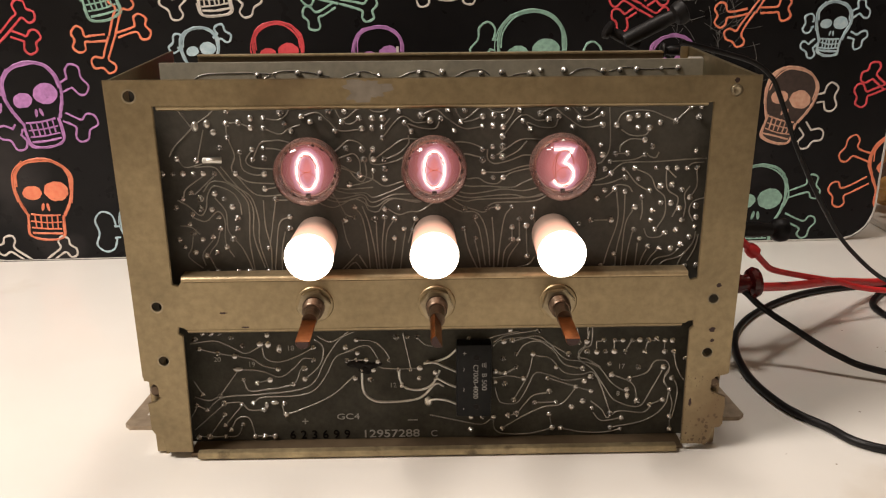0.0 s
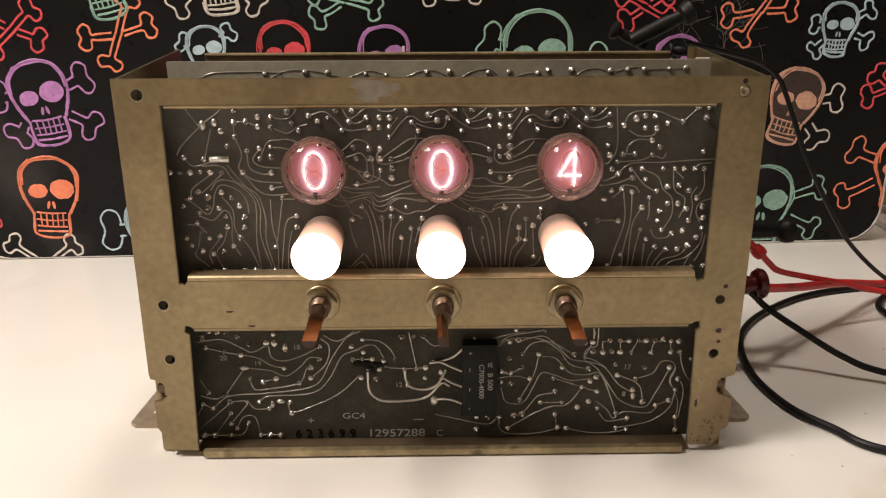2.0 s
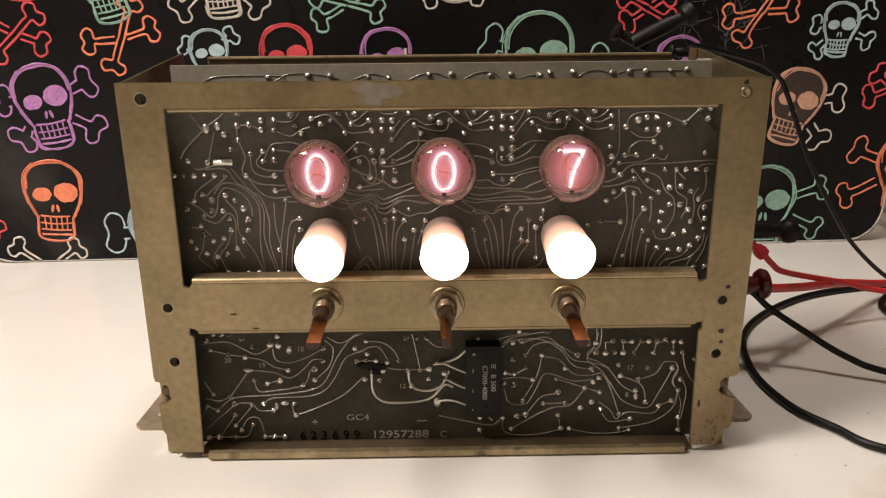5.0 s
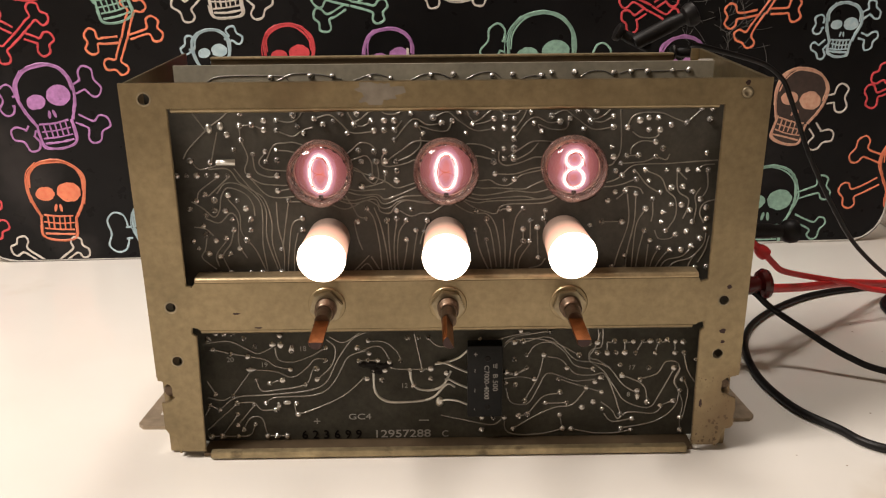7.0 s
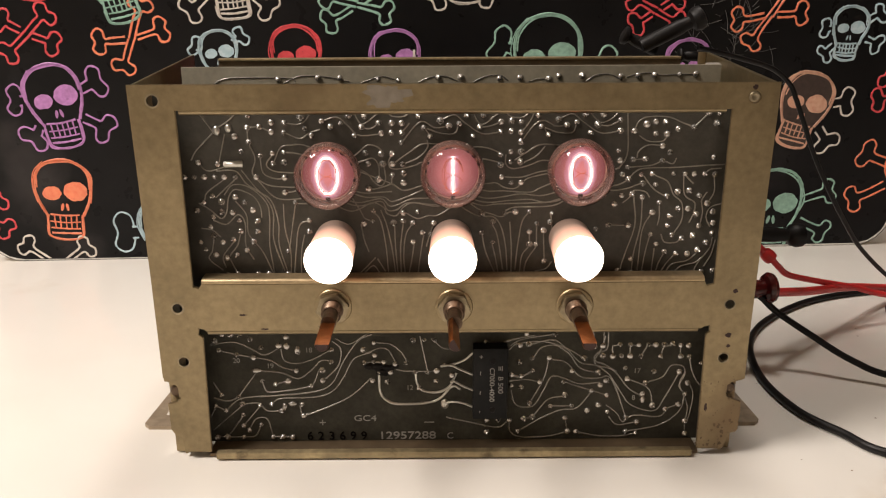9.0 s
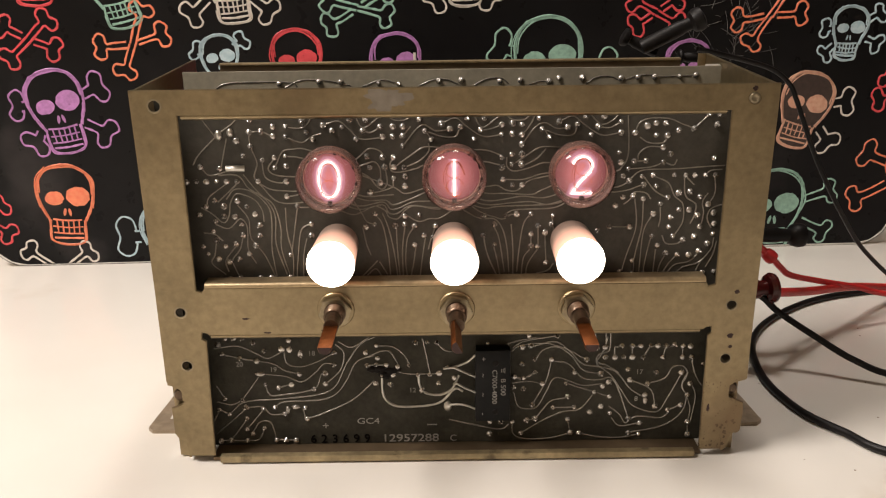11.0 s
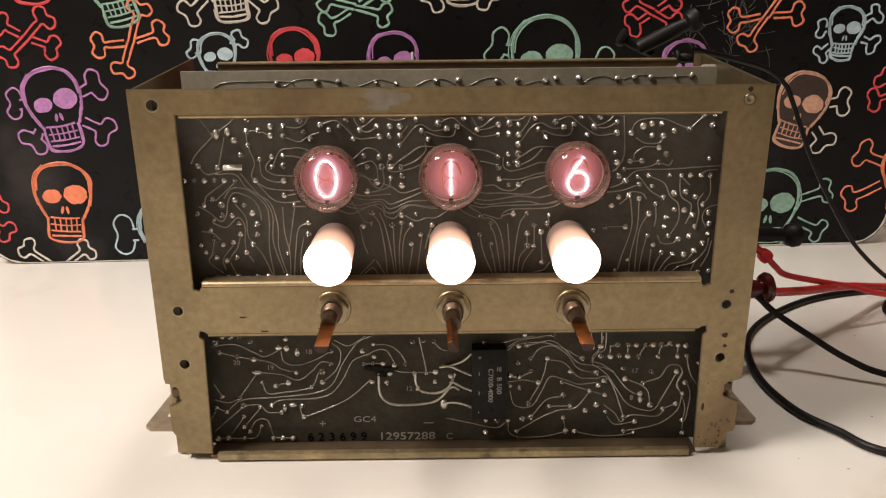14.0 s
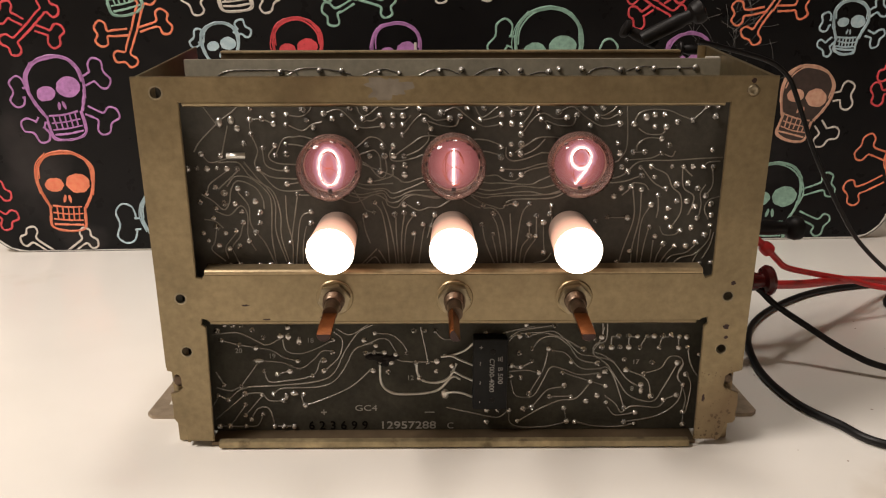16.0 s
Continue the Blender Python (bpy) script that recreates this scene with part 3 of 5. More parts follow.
pv = [patch.verts.new((-0.0290 + 0.0092 * k * math.cos(q), -0.00012, max(0.1742, min(0.1840, 0.1795 + 0.0050 * k * math.sin(q))))) for q, k in pl]
patch.faces.new(pv)
part("bare_patch", patch, GREY_PATCH, chassis, "bare grey patch in the finish", False)
# Dark marks: the first stands in for a small hole, the others are scuffs.
for x, z, rx, rz in ((0.1303, 0.1822, 0.0013, 0.0011), (0.1305, 0.0655, 0.0016, 0.0012), (0.1310, 0.0600, 0.0010, 0.0010), (-0.0985, 0.0775, 0.0020, 0.0005), (-0.0890, 0.0702, 0.0022, 0.0004),
                     (-0.062, 0.0712, 0.0018, 0.0003), (0.1315, 0.088, 0.0012, 0.0012), (0.1233, 0.0270, 0.0007, 0.0022)):
    marks = bmesh.new()
    vs = [marks.verts.new((x + rx * k * math.cos(a), -0.00010, z + rz * k * math.sin(a))) for a, k in ((2 * math.pi * i / 14, random.uniform(0.7, 1.2)) for i in range(14))]
    marks.faces.new(vs)
    part("scuff_mark", marks, ANODE, chassis, "dark mark", False)
specks = bmesh.new()
for k in range(110):
    sx, sz, r = random.uniform(0.1200, 0.1375), 0.004 + 0.040 * random.random() ** 1.5, random.uniform(0.00008, 0.00032)
    if sz < 0.012:
        sx = min(sx, 0.1312)
    specks.faces.new([specks.verts.new((sx + r * random.uniform(0.6, 1.3) * math.cos(q), -0.00011, sz + r * random.uniform(0.7, 2.2) * math.sin(q))) for q in (i * math.pi / 3.5 for i in range(7))])
for k in range(26):
    bx, bz, r = random.uniform(0.1215, 0.1390), 0.006 + 0.026 * random.random() ** 1.3, random.uniform(0.0003, 0.0010)
    if bz < 0.016:
        bx = min(bx, 0.1325)
    blotch = bmesh.new()
    blotch.faces.new([blotch.verts.new((bx + r * random.uniform(0.5, 1.3) * math.cos(q), -0.00008 - 0.000002 * k, bz + r * random.uniform(0.5, 1.6) * math.sin(q))) for q in (i * math.pi / 6 for i in range(12))])
    part("worn_spot", blotch, RUST, chassis, "", False)
tagged(part("worn_specks", specks, STEEL_DARK, chassis, "dark worn specks", False), kind="stuff")
rivet = lathe([(0, 0.0002), (0.0009, 0.0003), (0.0015, 0.0007), (0.0022, 0.0006), (0.0027, -0.0002)], "y", (0.1305, 0.0002, 0.1780), 18)
part("rivet", rivet, WORN_RING, chassis, "pale hollow rivet")
for x, z, r in ((-0.1297, 0.1776, 0.0025), (-0.1288, 0.0810, 0.0023), (-0.1286, 0.0534, 0.0024), (0.1297, 0.0813, 0.0023), (0.1293, 0.0537, 0.0024)):
    part("hole_edge", lathe([(r - 0.0001, -0.0006), (r, 0.00015), (r + 0.0002, 0.0002), (r + random.uniform(0.0004, 0.0009), 0.00005)], "y", (x, 0, z), 22), WORN_RING, chassis, "worn pale edge of a hole")
for sx in (-1, 1):
    x0, x1 = sorted((sx * (0.1402 if sx < 0 else 0.1412), sx * 0.1390))
    side = bmesh.new()
    prof = [(0.0016, 0.0440), (0.1040, 0.0060), (0.1040, 0.1868), (0.0016, 0.1838)]
    a = [side.verts.new((x0, y, z)) for y, z in prof]
    b = [side.verts.new((x1, y, z)) for y, z in prof]
    side.faces.new(a[::-1]), side.faces.new(b)
    for i in range(4):
        side.faces.new((a[i], a[(i + 1) % 4], b[(i + 1) % 4], b[i]))
    bmesh.ops.recalc_face_normals(side, faces=side.faces)
    part("side_wall", side, ZINC, chassis)
    lower = box(sorted((sx * 0.1335, sx * 0.1322))[0:1] + [0.0018, 0.0022], sorted((sx * 0.1335, sx * 0.1322))[1:] + [0.104, 0.046])
    part("lower_bracket", lower, ZINC, chassis)
    part("bracket_screw", lathe([(0, 0.0022), (0.0026, 0.0018), (0.0034, 0.0005), (0.0034, 0)], "y", (sx * 0.1352, 0.0055, 0.0355), 16), BUSHING, chassis, "bright round screw head")
    part("bracket_tab", box((sx * 0.1361 - 0.0030, 0.0056, 0.0010), (sx * 0.1361 + 0.0030, 0.0100, 0.0445), 0.0006), ZINC, chassis)
    ear = bmesh.new()
    ex = sx * 0.1635
    loops = [(sx * 0.134, 0.028), (ex - sx * 0.003, 0.0285), (ex, 0.0315), (sx * 0.1595, 0.075), (sx * 0.1500, 0.100), (sx * 0.134, 0.100)]
    lv = [ear.verts.new((x, y, 0.0)) for x, y in loops]
    tv = [ear.verts.new((x, y, 0.0022)) for x, y in loops]
    ear.faces.new(lv), ear.faces.new(tv)
    for i in range(6):
        ear.faces.new((lv[i], lv[(i + 1) % 6], tv[(i + 1) % 6], tv[i]))
    bmesh.ops.recalc_face_normals(ear, faces=ear.faces)
    ear_ob = part("mounting_ear", ear, EAR, chassis)
    part("ear_slot", box((sx * 0.1525 - 0.0020, 0.040, 0.0022), (sx * 0.1525 + 0.0020, 0.062, 0.0023), 0.0), LAMINATE, ear_ob, "slot with the white table showing through", False)
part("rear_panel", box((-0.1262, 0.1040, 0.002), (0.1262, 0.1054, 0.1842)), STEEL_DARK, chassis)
part("rear_rail", box((-0.1262, 0.1030, 0.1832), (0.1262, 0.1075, 0.1846), 0.0005), LIGHTENED_EDGE, chassis, "light-toned rear edge")
part("rear_corner", box((0.1345, 0.1000, 0.150), (0.1388, 0.1014, 0.1872), 0.0004), ZINC, chassis)
# Box standing in for an unidentified white patch, placed to fit the camera's view.
part("rear_tab", box((0.1312, 0.0750, 0.1808), (0.1388, 0.0762, 0.1842), 0.0005), WHITE_EDGE, chassis, "small white patch by the side wall")
# Toned dark so that, from the camera, the board seems to reach the rail.
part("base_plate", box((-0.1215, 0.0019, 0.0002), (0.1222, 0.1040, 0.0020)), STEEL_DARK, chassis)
part("front_rail", box((-0.1172, -0.0022, 0.0010), (0.1182, 0.0018, 0.0044), 0.0006), ZINC_WORN, chassis, "scuffed bottom rail")

# ---------------------------------------------------------------- circuit boards
YB = 0.013
display_board = thing("display_board", "dark circuit board with tinned tracks and solder joints", "circuit board")
counter_board = thing("counter_board", "lower dark circuit board with tinned tracks and printed numbers", "circuit board")
rear_board = thing("rear_board", "circuit board with a row of solder joints, behind the front board", "circuit board")
part("laminate", box((-0.1340, YB, 0.0815), (0.1340, YB + 0.0016, 0.1820)), BOARD, display_board)
part("laminate", box((-0.1320, YB, 0.0022), (0.1320, YB + 0.0016, 0.0810)), BOARD_LOW, counter_board)
part("laminate", box((-0.1318, 0.0530, 0.0600), (0.1323, 0.0546, 0.1858), 0.0002), REAR_LAMINATE, rear_board)


def joint_mesh(name, r, pin):
    if pin:
        prof = [(r, 0), (r * 0.96, r * 0.16), (r * 0.70, r * 0.42), (r * 0.42, r * 0.75), (r * 0.30, r * 1.25), (r * 0.16, r * 1.4), (0, r * 1.42)]
    else:
        prof = [(r, 0), (r * 0.97, r * 0.2), (r * 0.8, r * 0.5), (r * 0.45, r * 0.75), (0, r * 0.82)]
    return finish(name, lathe(prof, "y", segs=12), SOLDER)


JOINTS = [joint_mesh("solder_joint", 0.00158, False), joint_mesh("solder_joint_pin", 0.00160, True), joint_mesh("solder_joint_small", 0.00136, True)]


def joints(board, *places, y=YB):
    """Solder joints on a board, each at x, z in millimetres."""
    for x, z in places:
        if board is display_board:
            PADS.append(Vector((x, z)))
        ob = new("solder_joint", random.choice(JOINTS))
        ob.parent = board
        k = random.uniform(0.88, 1.15)
        ob.matrix_local = Matrix.LocRotScale((x / 1000, y, z / 1000), Euler((random.uniform(-0.2, 0.2), random.uniform(0, 6), random.uniform(-0.25, 0.25))), (k, k * random.uniform(0.7, 1.2), k))


def bead(points, width, rise):
    """A rounded solder-coated track in the x-z plane, its back towards -y, a little uneven in width."""
    bm, rows, n = bmesh.new(), [], len(points)
    for i, p in enumerate(points):
        a, b = points[max(i - 1, 0)], points[min(i + 1, n - 1)]
        d = Vector((b[0] - a[0], 0, b[2] - a[2])).normalized()
        s, w = Vector((-d.z, 0, d.x)), width * random.uniform(0.86, 1.14) / 2
        rows.append([bm.verts.new(Vector(p) + s * w * math.cos(q) - Vector((0, w * 2 * rise * math.sin(q), 0))) for q in (radians(30 * k) for k in range(7))])
    for a, b in zip(rows, rows[1:]):
        for k in range(6):
            bm.faces.new((a[k], a[k + 1], b[k + 1], b[k]))
    bmesh.ops.recalc_face_normals(bm, faces=bm.faces)
    if sum(f.normal.y for f in bm.faces) > 0:
        bmesh.ops.reverse_faces(bm, faces=bm.faces)
    return bm


PADS = []


def under_tubes(line):
    """Runs the loose ends of a track that stop short of a tube on below it."""
    for first in (True, False):
        end, before = (line[0], line[1]) if first else (line[-1], line[-2])
        if any((end - p).length < 1.7 for p in PADS):
            continue
        for tx in (-54.8, -0.2, 55.5):
            to = Vector((tx, 142)) - end
            if 11 < to.length < 27 and to.dot(end - before) > 0:
                more = end + ((end - before).normalized() * 0.55 + to.normalized() * 0.45).normalized() * (to.length - 9)
                line = [more] + line if first else line + [more]
                break
    return line


def trace(board, half, *places, y=YB, mat=None):
    """A raised track through places given in millimetres."""
    places = [Vector(p) for p in places]
    if board is display_board:
        places = under_tubes(places)
    pts = smooth_line([(x / 1000, y, z / 1000) for x, z in places], 6)
    part("track", bead(pts, half * (0.00165 if half < 0.9 else 0.00130), 0.5), mat or (TIN if half > 0.9 else TRACE if board is display_board else TRACE_LOW), board)


joints(display_board, (-92.2, 168.8), (-81.7, 165.7), (-92.7, 163.3), (-87.4, 163.7), (-82, 161.4), (-75.9, 165.6), (-76.2, 161.1), (-68.4, 168.1), (-66.7, 163), (-98.6, 159.5), (-92.5, 156.9), (-96.2, 152.5), (-87.7, 150.4), (-82, 151.6), (-82.1, 146.9), (-76.9, 152.1), (-77, 147.4), (-116.2, 147.6), (-107.6, 146.7), (-118.7, 140.8), (-114.1, 140.7), (-109.3, 140.7), (-104.9, 140.6), (-100, 140.6))
joints(display_board, (-90.3, 140.5), (-77.2, 140.3), (-123.3, 140.8), (-77.5, 133.2), (-111.2, 131.7), (-115.6, 128.8), (-107.1, 129), (-100.6, 131.3), (-96.5, 128.6), (-107.5, 124.1), (-102.4, 123.8), (-92.9, 124.8), (-118.9, 124.8), (-111.7, 121.5), (-99.6, 119.9), (-91, 119.6), (-113.4, 116.8), (-99.5, 114.5), (-91.4, 114.4), (-112, 112.4), (-108.1, 109.3), (-103.3, 110.4), (-93.7, 109.4), (-118.9, 109.2))
joints(display_board, (-116.7, 105.6), (-111.9, 103), (-106.8, 101.5), (-101.9, 102.9), (-97.2, 105.3), (-77.7, 104.5), (-111.9, 92.8), (-107, 93), (-102.3, 93), (-92.7, 92.9), (-87.6, 92.8), (-78.5, 93.2), (-72.9, 128.3), (-66.9, 119.8), (-67.3, 114.1), (-59, 166.2), (-55.1, 163.7), (-50.5, 165.1), (-47, 168.6), (-39.5, 168.6), (-41.2, 163.3), (-33.3, 165.2), (-27.5, 165.2), (-22.9, 165.1))
joints(display_board, (-32.2, 160.6), (-27.6, 160.8), (-23.1, 160.8), (-23.2, 156.2), (-44.4, 159.5), (-63.9, 159.7), (-32.5, 151.1), (-27.4, 151.1), (-31.9, 146.4), (-27.6, 146.4), (-23, 146.3), (-15.3, 168.3), (-5.5, 166.2), (-1.7, 163.7), (2.9, 164.6), (6.4, 168.6), (-12.9, 163), (-10.1, 159.1), (9.2, 158.9), (12.3, 163), (14, 168.6), (21.9, 165.5), (26.7, 165.9), (31, 165.4))
joints(display_board, (21.9, 160.9), (26.8, 161.3), (31.1, 160.8), (31.2, 156.4), (22, 150.5), (22, 145.8), (26.6, 151.8), (31.2, 151.8), (26.7, 147.1), (31.3, 147.1), (-39.7, 151.7), (-38.6, 146.5), (-34.3, 139.3), (-38.8, 134.9), (-27.8, 141.1), (-22.6, 141.9), (-22.7, 137.4), (22.6, 140), (27, 137.3), (31.5, 137.3), (-23.1, 123.1), (-16.3, 123.6), (-8.8, 118.1), (-37.2, 124.1))
joints(display_board, (-37.4, 119.2), (-27.7, 118.3), (-18.5, 118.2), (-23.2, 119), (-18.8, 108.8), (-10.2, 112.6), (-14.2, 113.4), (-41.6, 117.9), (13.6, 122.7), (24.1, 122.6), (29.3, 123.3), (18.8, 118.5), (13.6, 113.1), (18.9, 108.3), (35.9, 123.3), (36.1, 113.4), (36.2, 107.3), (39.4, 117.5), (39.6, 107.2), (42.7, 114.1), (43.6, 98.8), (46.4, 122.3), (45.7, 118.2), (38.8, 168.3))
joints(display_board, (47.8, 166.5), (51.7, 163.9), (56.2, 165.1), (59.9, 168.6), (68, 168.6), (40.2, 163.2), (43.6, 159.4), (62.5, 160.2), (65.7, 164), (75.8, 166), (76, 161.1), (75.7, 152.1), (76.7, 147.4), (82.4, 161), (87.8, 164.1), (91.8, 165.3), (96.2, 165.2), (92.2, 159.7), (97.3, 159.6), (102.3, 161.9), (109.2, 162.6), (115.5, 168.9), (120.4, 168.8), (119.5, 164.3))
joints(display_board, (95.7, 154.2), (99.2, 151.1), (96.1, 147.2), (88.3, 148), (82.6, 147.8), (80.3, 144.2), (77.9, 140.8), (81.1, 138.6), (87, 140.7), (92.1, 141.1), (101.8, 141), (107, 141), (111.4, 140.9), (116.1, 140.9), (120.8, 140.8), (119.6, 148.8), (87.7, 136.7), (93.8, 135.8), (104.5, 132.5), (109.7, 133), (114.4, 130.5), (99.4, 130.4), (88.1, 130), (83.3, 131.4))
joints(display_board, (78.4, 130.9), (75.2, 126.9), (96.2, 127.2), (105.1, 124.4), (109.9, 124.3), (118.6, 126.9), (121.6, 122.8), (101.4, 120.9), (93.1, 122.6), (113.8, 121.5), (122.1, 117.3), (115.6, 116), (100.9, 116.2), (122, 112.3), (103.1, 111.5), (113.3, 111.1), (108.1, 109.7), (93.3, 111.6), (119.7, 107.6), (96.2, 107.1), (100.5, 103.1), (105.9, 102.2), (111.3, 102.1), (116, 104))
joints(display_board, (84.6, 99.6), (78.7, 94), (85, 92.8), (90.4, 92.7), (95, 92.7), (99.9, 92.6), (104.8, 92.6), (109.9, 92.5), (115.3, 92.4), (118.8, 92.9), (124.2, 93.4), (73, 116.5), (82.3, 116.4), (67.3, 114.7))
trace(display_board, 0.38, (-108, 161.4), (-116.4, 153.3), (-119.4, 148.6))
trace(display_board, 0.38, (-108, 161.4), (-112.8, 168.5), (-114.5, 171))
trace(display_board, 0.38, (-106.6, 162.9), (-100.4, 167.1), (-97.1, 170.4))
trace(display_board, 0.38, (-103, 160.8), (-106.9, 146.7))
trace(display_board, 0.38, (-92.7, 163.3), (-87.4, 163.7), (-82, 161.4))
trace(display_board, 0.38, (-75.9, 165.6), (-69.9, 164.8), (-66, 166.8), (-63.7, 170.6))
trace(display_board, 0.38, (-76.2, 161.1), (-69.1, 158.4), (-64.6, 161), (-59.9, 162.4))
trace(display_board, 0.38, (-92.8, 162), (-92.5, 156.9), (-90.1, 149.1), (-91.9, 142.6), (-88.5, 137.8), (-81.3, 130.5), (-69.6, 130.4))
trace(display_board, 0.38, (-108.5, 143.6), (-99.5, 143.5), (-94.9, 137.4), (-87.6, 132), (-83.6, 123.8), (-84.1, 110.2), (-80, 94.7))
trace(display_board, 0.38, (-96.9, 144), (-90, 134.6), (-84, 129.2), (-81.4, 118.4), (-81.7, 107.3), (-78.5, 93.8))
trace(display_board, 0.38, (-116.2, 147.6), (-112.3, 143.6), (-104.5, 145.4))
trace(display_board, 0.38, (-105, 139.6), (-113.3, 133.6), (-115, 129.6))
trace(display_board, 0.38, (-100.1, 139.5), (-109.7, 130.9))
trace(display_board, 0.38, (-117.7, 128.3), (-112.9, 125.3), (-108.1, 120.9), (-105.2, 124.1), (-103.8, 130.8), (-100.3, 134.8), (-92.8, 132), (-89.4, 126.6), (-89, 121.2))
trace(display_board, 0.38, (-105.7, 132.2), (-101.4, 136.9), (-93.8, 135.8), (-86.6, 128.7), (-85.4, 121.1), (-86.2, 107.4), (-84.9, 93.9))
trace(display_board, 0.38, (-100.8, 129.4), (-96.2, 122.6), (-95.7, 113.1), (-89.9, 104.7), (-85.4, 93.3))
trace(display_board, 0.38, (-111.8, 120.1), (-105.7, 118.1), (-100.1, 122.7), (-97.1, 118.6), (-97.5, 107.5), (-94.2, 100.5))
trace(display_board, 0.38, (-99.7, 113.1), (-101.5, 107.6), (-105.4, 102.1), (-103.8, 96.4), (-102.7, 93.6))
trace(display_board, 0.38, (-112, 112.4), (-113.6, 105), (-115.3, 100.8), (-109.2, 95.1))
trace(display_board, 0.38, (-103.4, 109), (-108.6, 102.1), (-107.8, 96.5))
trace(display_board, 0.38, (-87.8, 149.1), (-86.8, 142.5), (-81.9, 139.9), (-77.3, 139.8))
trace(display_board, 0.38, (-81.7, 151.6), (-85.2, 146.5), (-81.6, 143.3), (-71.4, 142.4))
trace(display_board, 0.38, (-82.1, 146.9), (-78.2, 154.2), (-73.1, 155.4), (-68, 155.4))
trace(display_board, 0.38, (-76.9, 152.1), (-70.8, 151.5))
trace(display_board, 0.38, (-90.3, 140), (-84.7, 136.7), (-77, 135.8), (-71.9, 135.8))
trace(display_board, 0.38, (-77.5, 133.2), (-73.3, 133.7))
trace(display_board, 0.38, (-72.9, 128.3), (-77.1, 105.1))
trace(display_board, 0.38, (-72.9, 127.8), (-64.6, 128.2))
trace(display_board, 0.38, (-66.9, 119.8), (-71.8, 116.9), (-74, 104.5), (-75.3, 93.2))
trace(display_board, 0.38, (-117.7, 116.1), (-112.6, 115.2), (-109, 111.8))
trace(display_board, 0.38, (-78.6, 127.8), (-78.5, 115.6), (-76.6, 104.5), (-76.9, 93.8))
trace(display_board, 0.38, (-69.5, 112.7), (-71.4, 104.4), (-72.1, 93.7))
trace(display_board, 0.38, (-59, 166.2), (-52.1, 167.9), (-47.2, 164.1), (-42.4, 159.7), (-33.5, 160.1))
trace(display_board, 0.38, (-41.2, 163.3), (-37.2, 162.7), (-33.3, 165.2))
trace(display_board, 0.38, (-23.1, 160.8), (-19.4, 165.1))
trace(display_board, 0.38, (-23.2, 156.2), (-16.9, 163.8), (-13.1, 165.8), (-8, 162.9), (-1.7, 163.7))
trace(display_board, 0.38, (-5.5, 166.2), (0.9, 168.7), (5.9, 164.8), (13.5, 160.2), (21.9, 160.9))
trace(display_board, 0.38, (-10.1, 159.1), (-11.9, 162.5), (-5.5, 160.4), (0.8, 160.3), (2.9, 164.6))
trace(display_board, 0.38, (-44.4, 170.4), (-40.9, 164.8), (-34.4, 169), (-32.3, 170.3))
trace(display_board, 0.38, (-29.3, 170.2), (-26.9, 168.2), (-21.8, 168.2), (-18.7, 170.6))
trace(display_board, 0.38, (9.2, 169.9), (13, 164.3), (18.6, 167.8), (21.1, 169.8))
trace(display_board, 0.38, (24.1, 169.7), (26.7, 167.7), (31.8, 167.6), (35, 170.1))
trace(display_board, 0.38, (12.3, 163), (17.3, 163.7), (21.9, 165.5))
trace(display_board, 0.38, (31.2, 156.4), (36.9, 164), (41.4, 166), (46.6, 163.4), (51.7, 163.9))
trace(display_board, 0.38, (47.8, 166.5), (54, 168.9), (59.2, 165.1), (67.1, 160.2), (76, 161.1))
trace(display_board, 0.38, (43.6, 159.4), (42, 162.5), (47.9, 160.4), (54.3, 160.5), (56.2, 165.1))
trace(display_board, 0.38, (62.1, 169.4), (66.9, 165), (71.9, 166.8), (74.8, 169.8))
trace(display_board, 0.38, (65.7, 164), (70.8, 163.5), (75.8, 166))
trace(display_board, 0.38, (31.4, 160.8), (35.1, 165.8), (36.8, 169.6))
trace(display_board, 0.38, (-42.7, 152), (-38.8, 155.1), (-34.5, 154.5), (-31.8, 151.9))
trace(display_board, 0.38, (-40.3, 148.1), (-36.5, 149.1), (-34, 145.9), (-33.7, 139.9))
trace(display_board, 0.38, (-31.5, 145.9), (-30.9, 139.3), (-33.1, 136.1), (-36.1, 138), (-39.3, 142))
trace(display_board, 0.38, (-27.4, 151.1), (-29.3, 147.7), (-28.4, 144.5), (-23.8, 144.2), (-17.3, 145.7), (-14.2, 147))
trace(display_board, 0.38, (-26.3, 147.1), (-19.7, 151.8), (-13.3, 155.6))
trace(display_board, 0.38, (-22.5, 146.3), (-16, 149.1), (-11.5, 153.5), (-11.5, 157.4))
trace(display_board, 0.38, (-28.3, 140.6), (-28.4, 137.2), (-33.1, 135.3), (-39.6, 134.1))
trace(display_board, 0.38, (-28.4, 137.2), (-22.8, 133.9), (-15, 135.9))
trace(display_board, 0.38, (-40.5, 132.8), (-31.9, 133.2), (-28, 133.4))
trace(display_board, 0.38, (-40.6, 130.9), (-32, 130.8), (-28.2, 128.6), (-21.6, 130.7), (-14.5, 133.8))
trace(display_board, 0.38, (-43.8, 128.2), (-33.3, 130), (-29.5, 126.5), (-25.6, 127), (-19, 129.8), (-9.9, 130.3))
trace(display_board, 0.38, (-43.9, 126.6), (-33.4, 128.7), (-30.4, 124.6), (-26.2, 124.5), (-20.4, 128), (-7.3, 127))
trace(display_board, 0.38, (-47.9, 124.2), (-42.6, 125.5), (-37.3, 128.2), (-32.2, 125.9), (-30.5, 122.7), (-26.3, 121.8), (-23, 125.8), (-17.8, 127.9), (-7.4, 126.2))
trace(display_board, 0.38, (-43.2, 124.7), (-41, 120.6), (-37.4, 119.2))
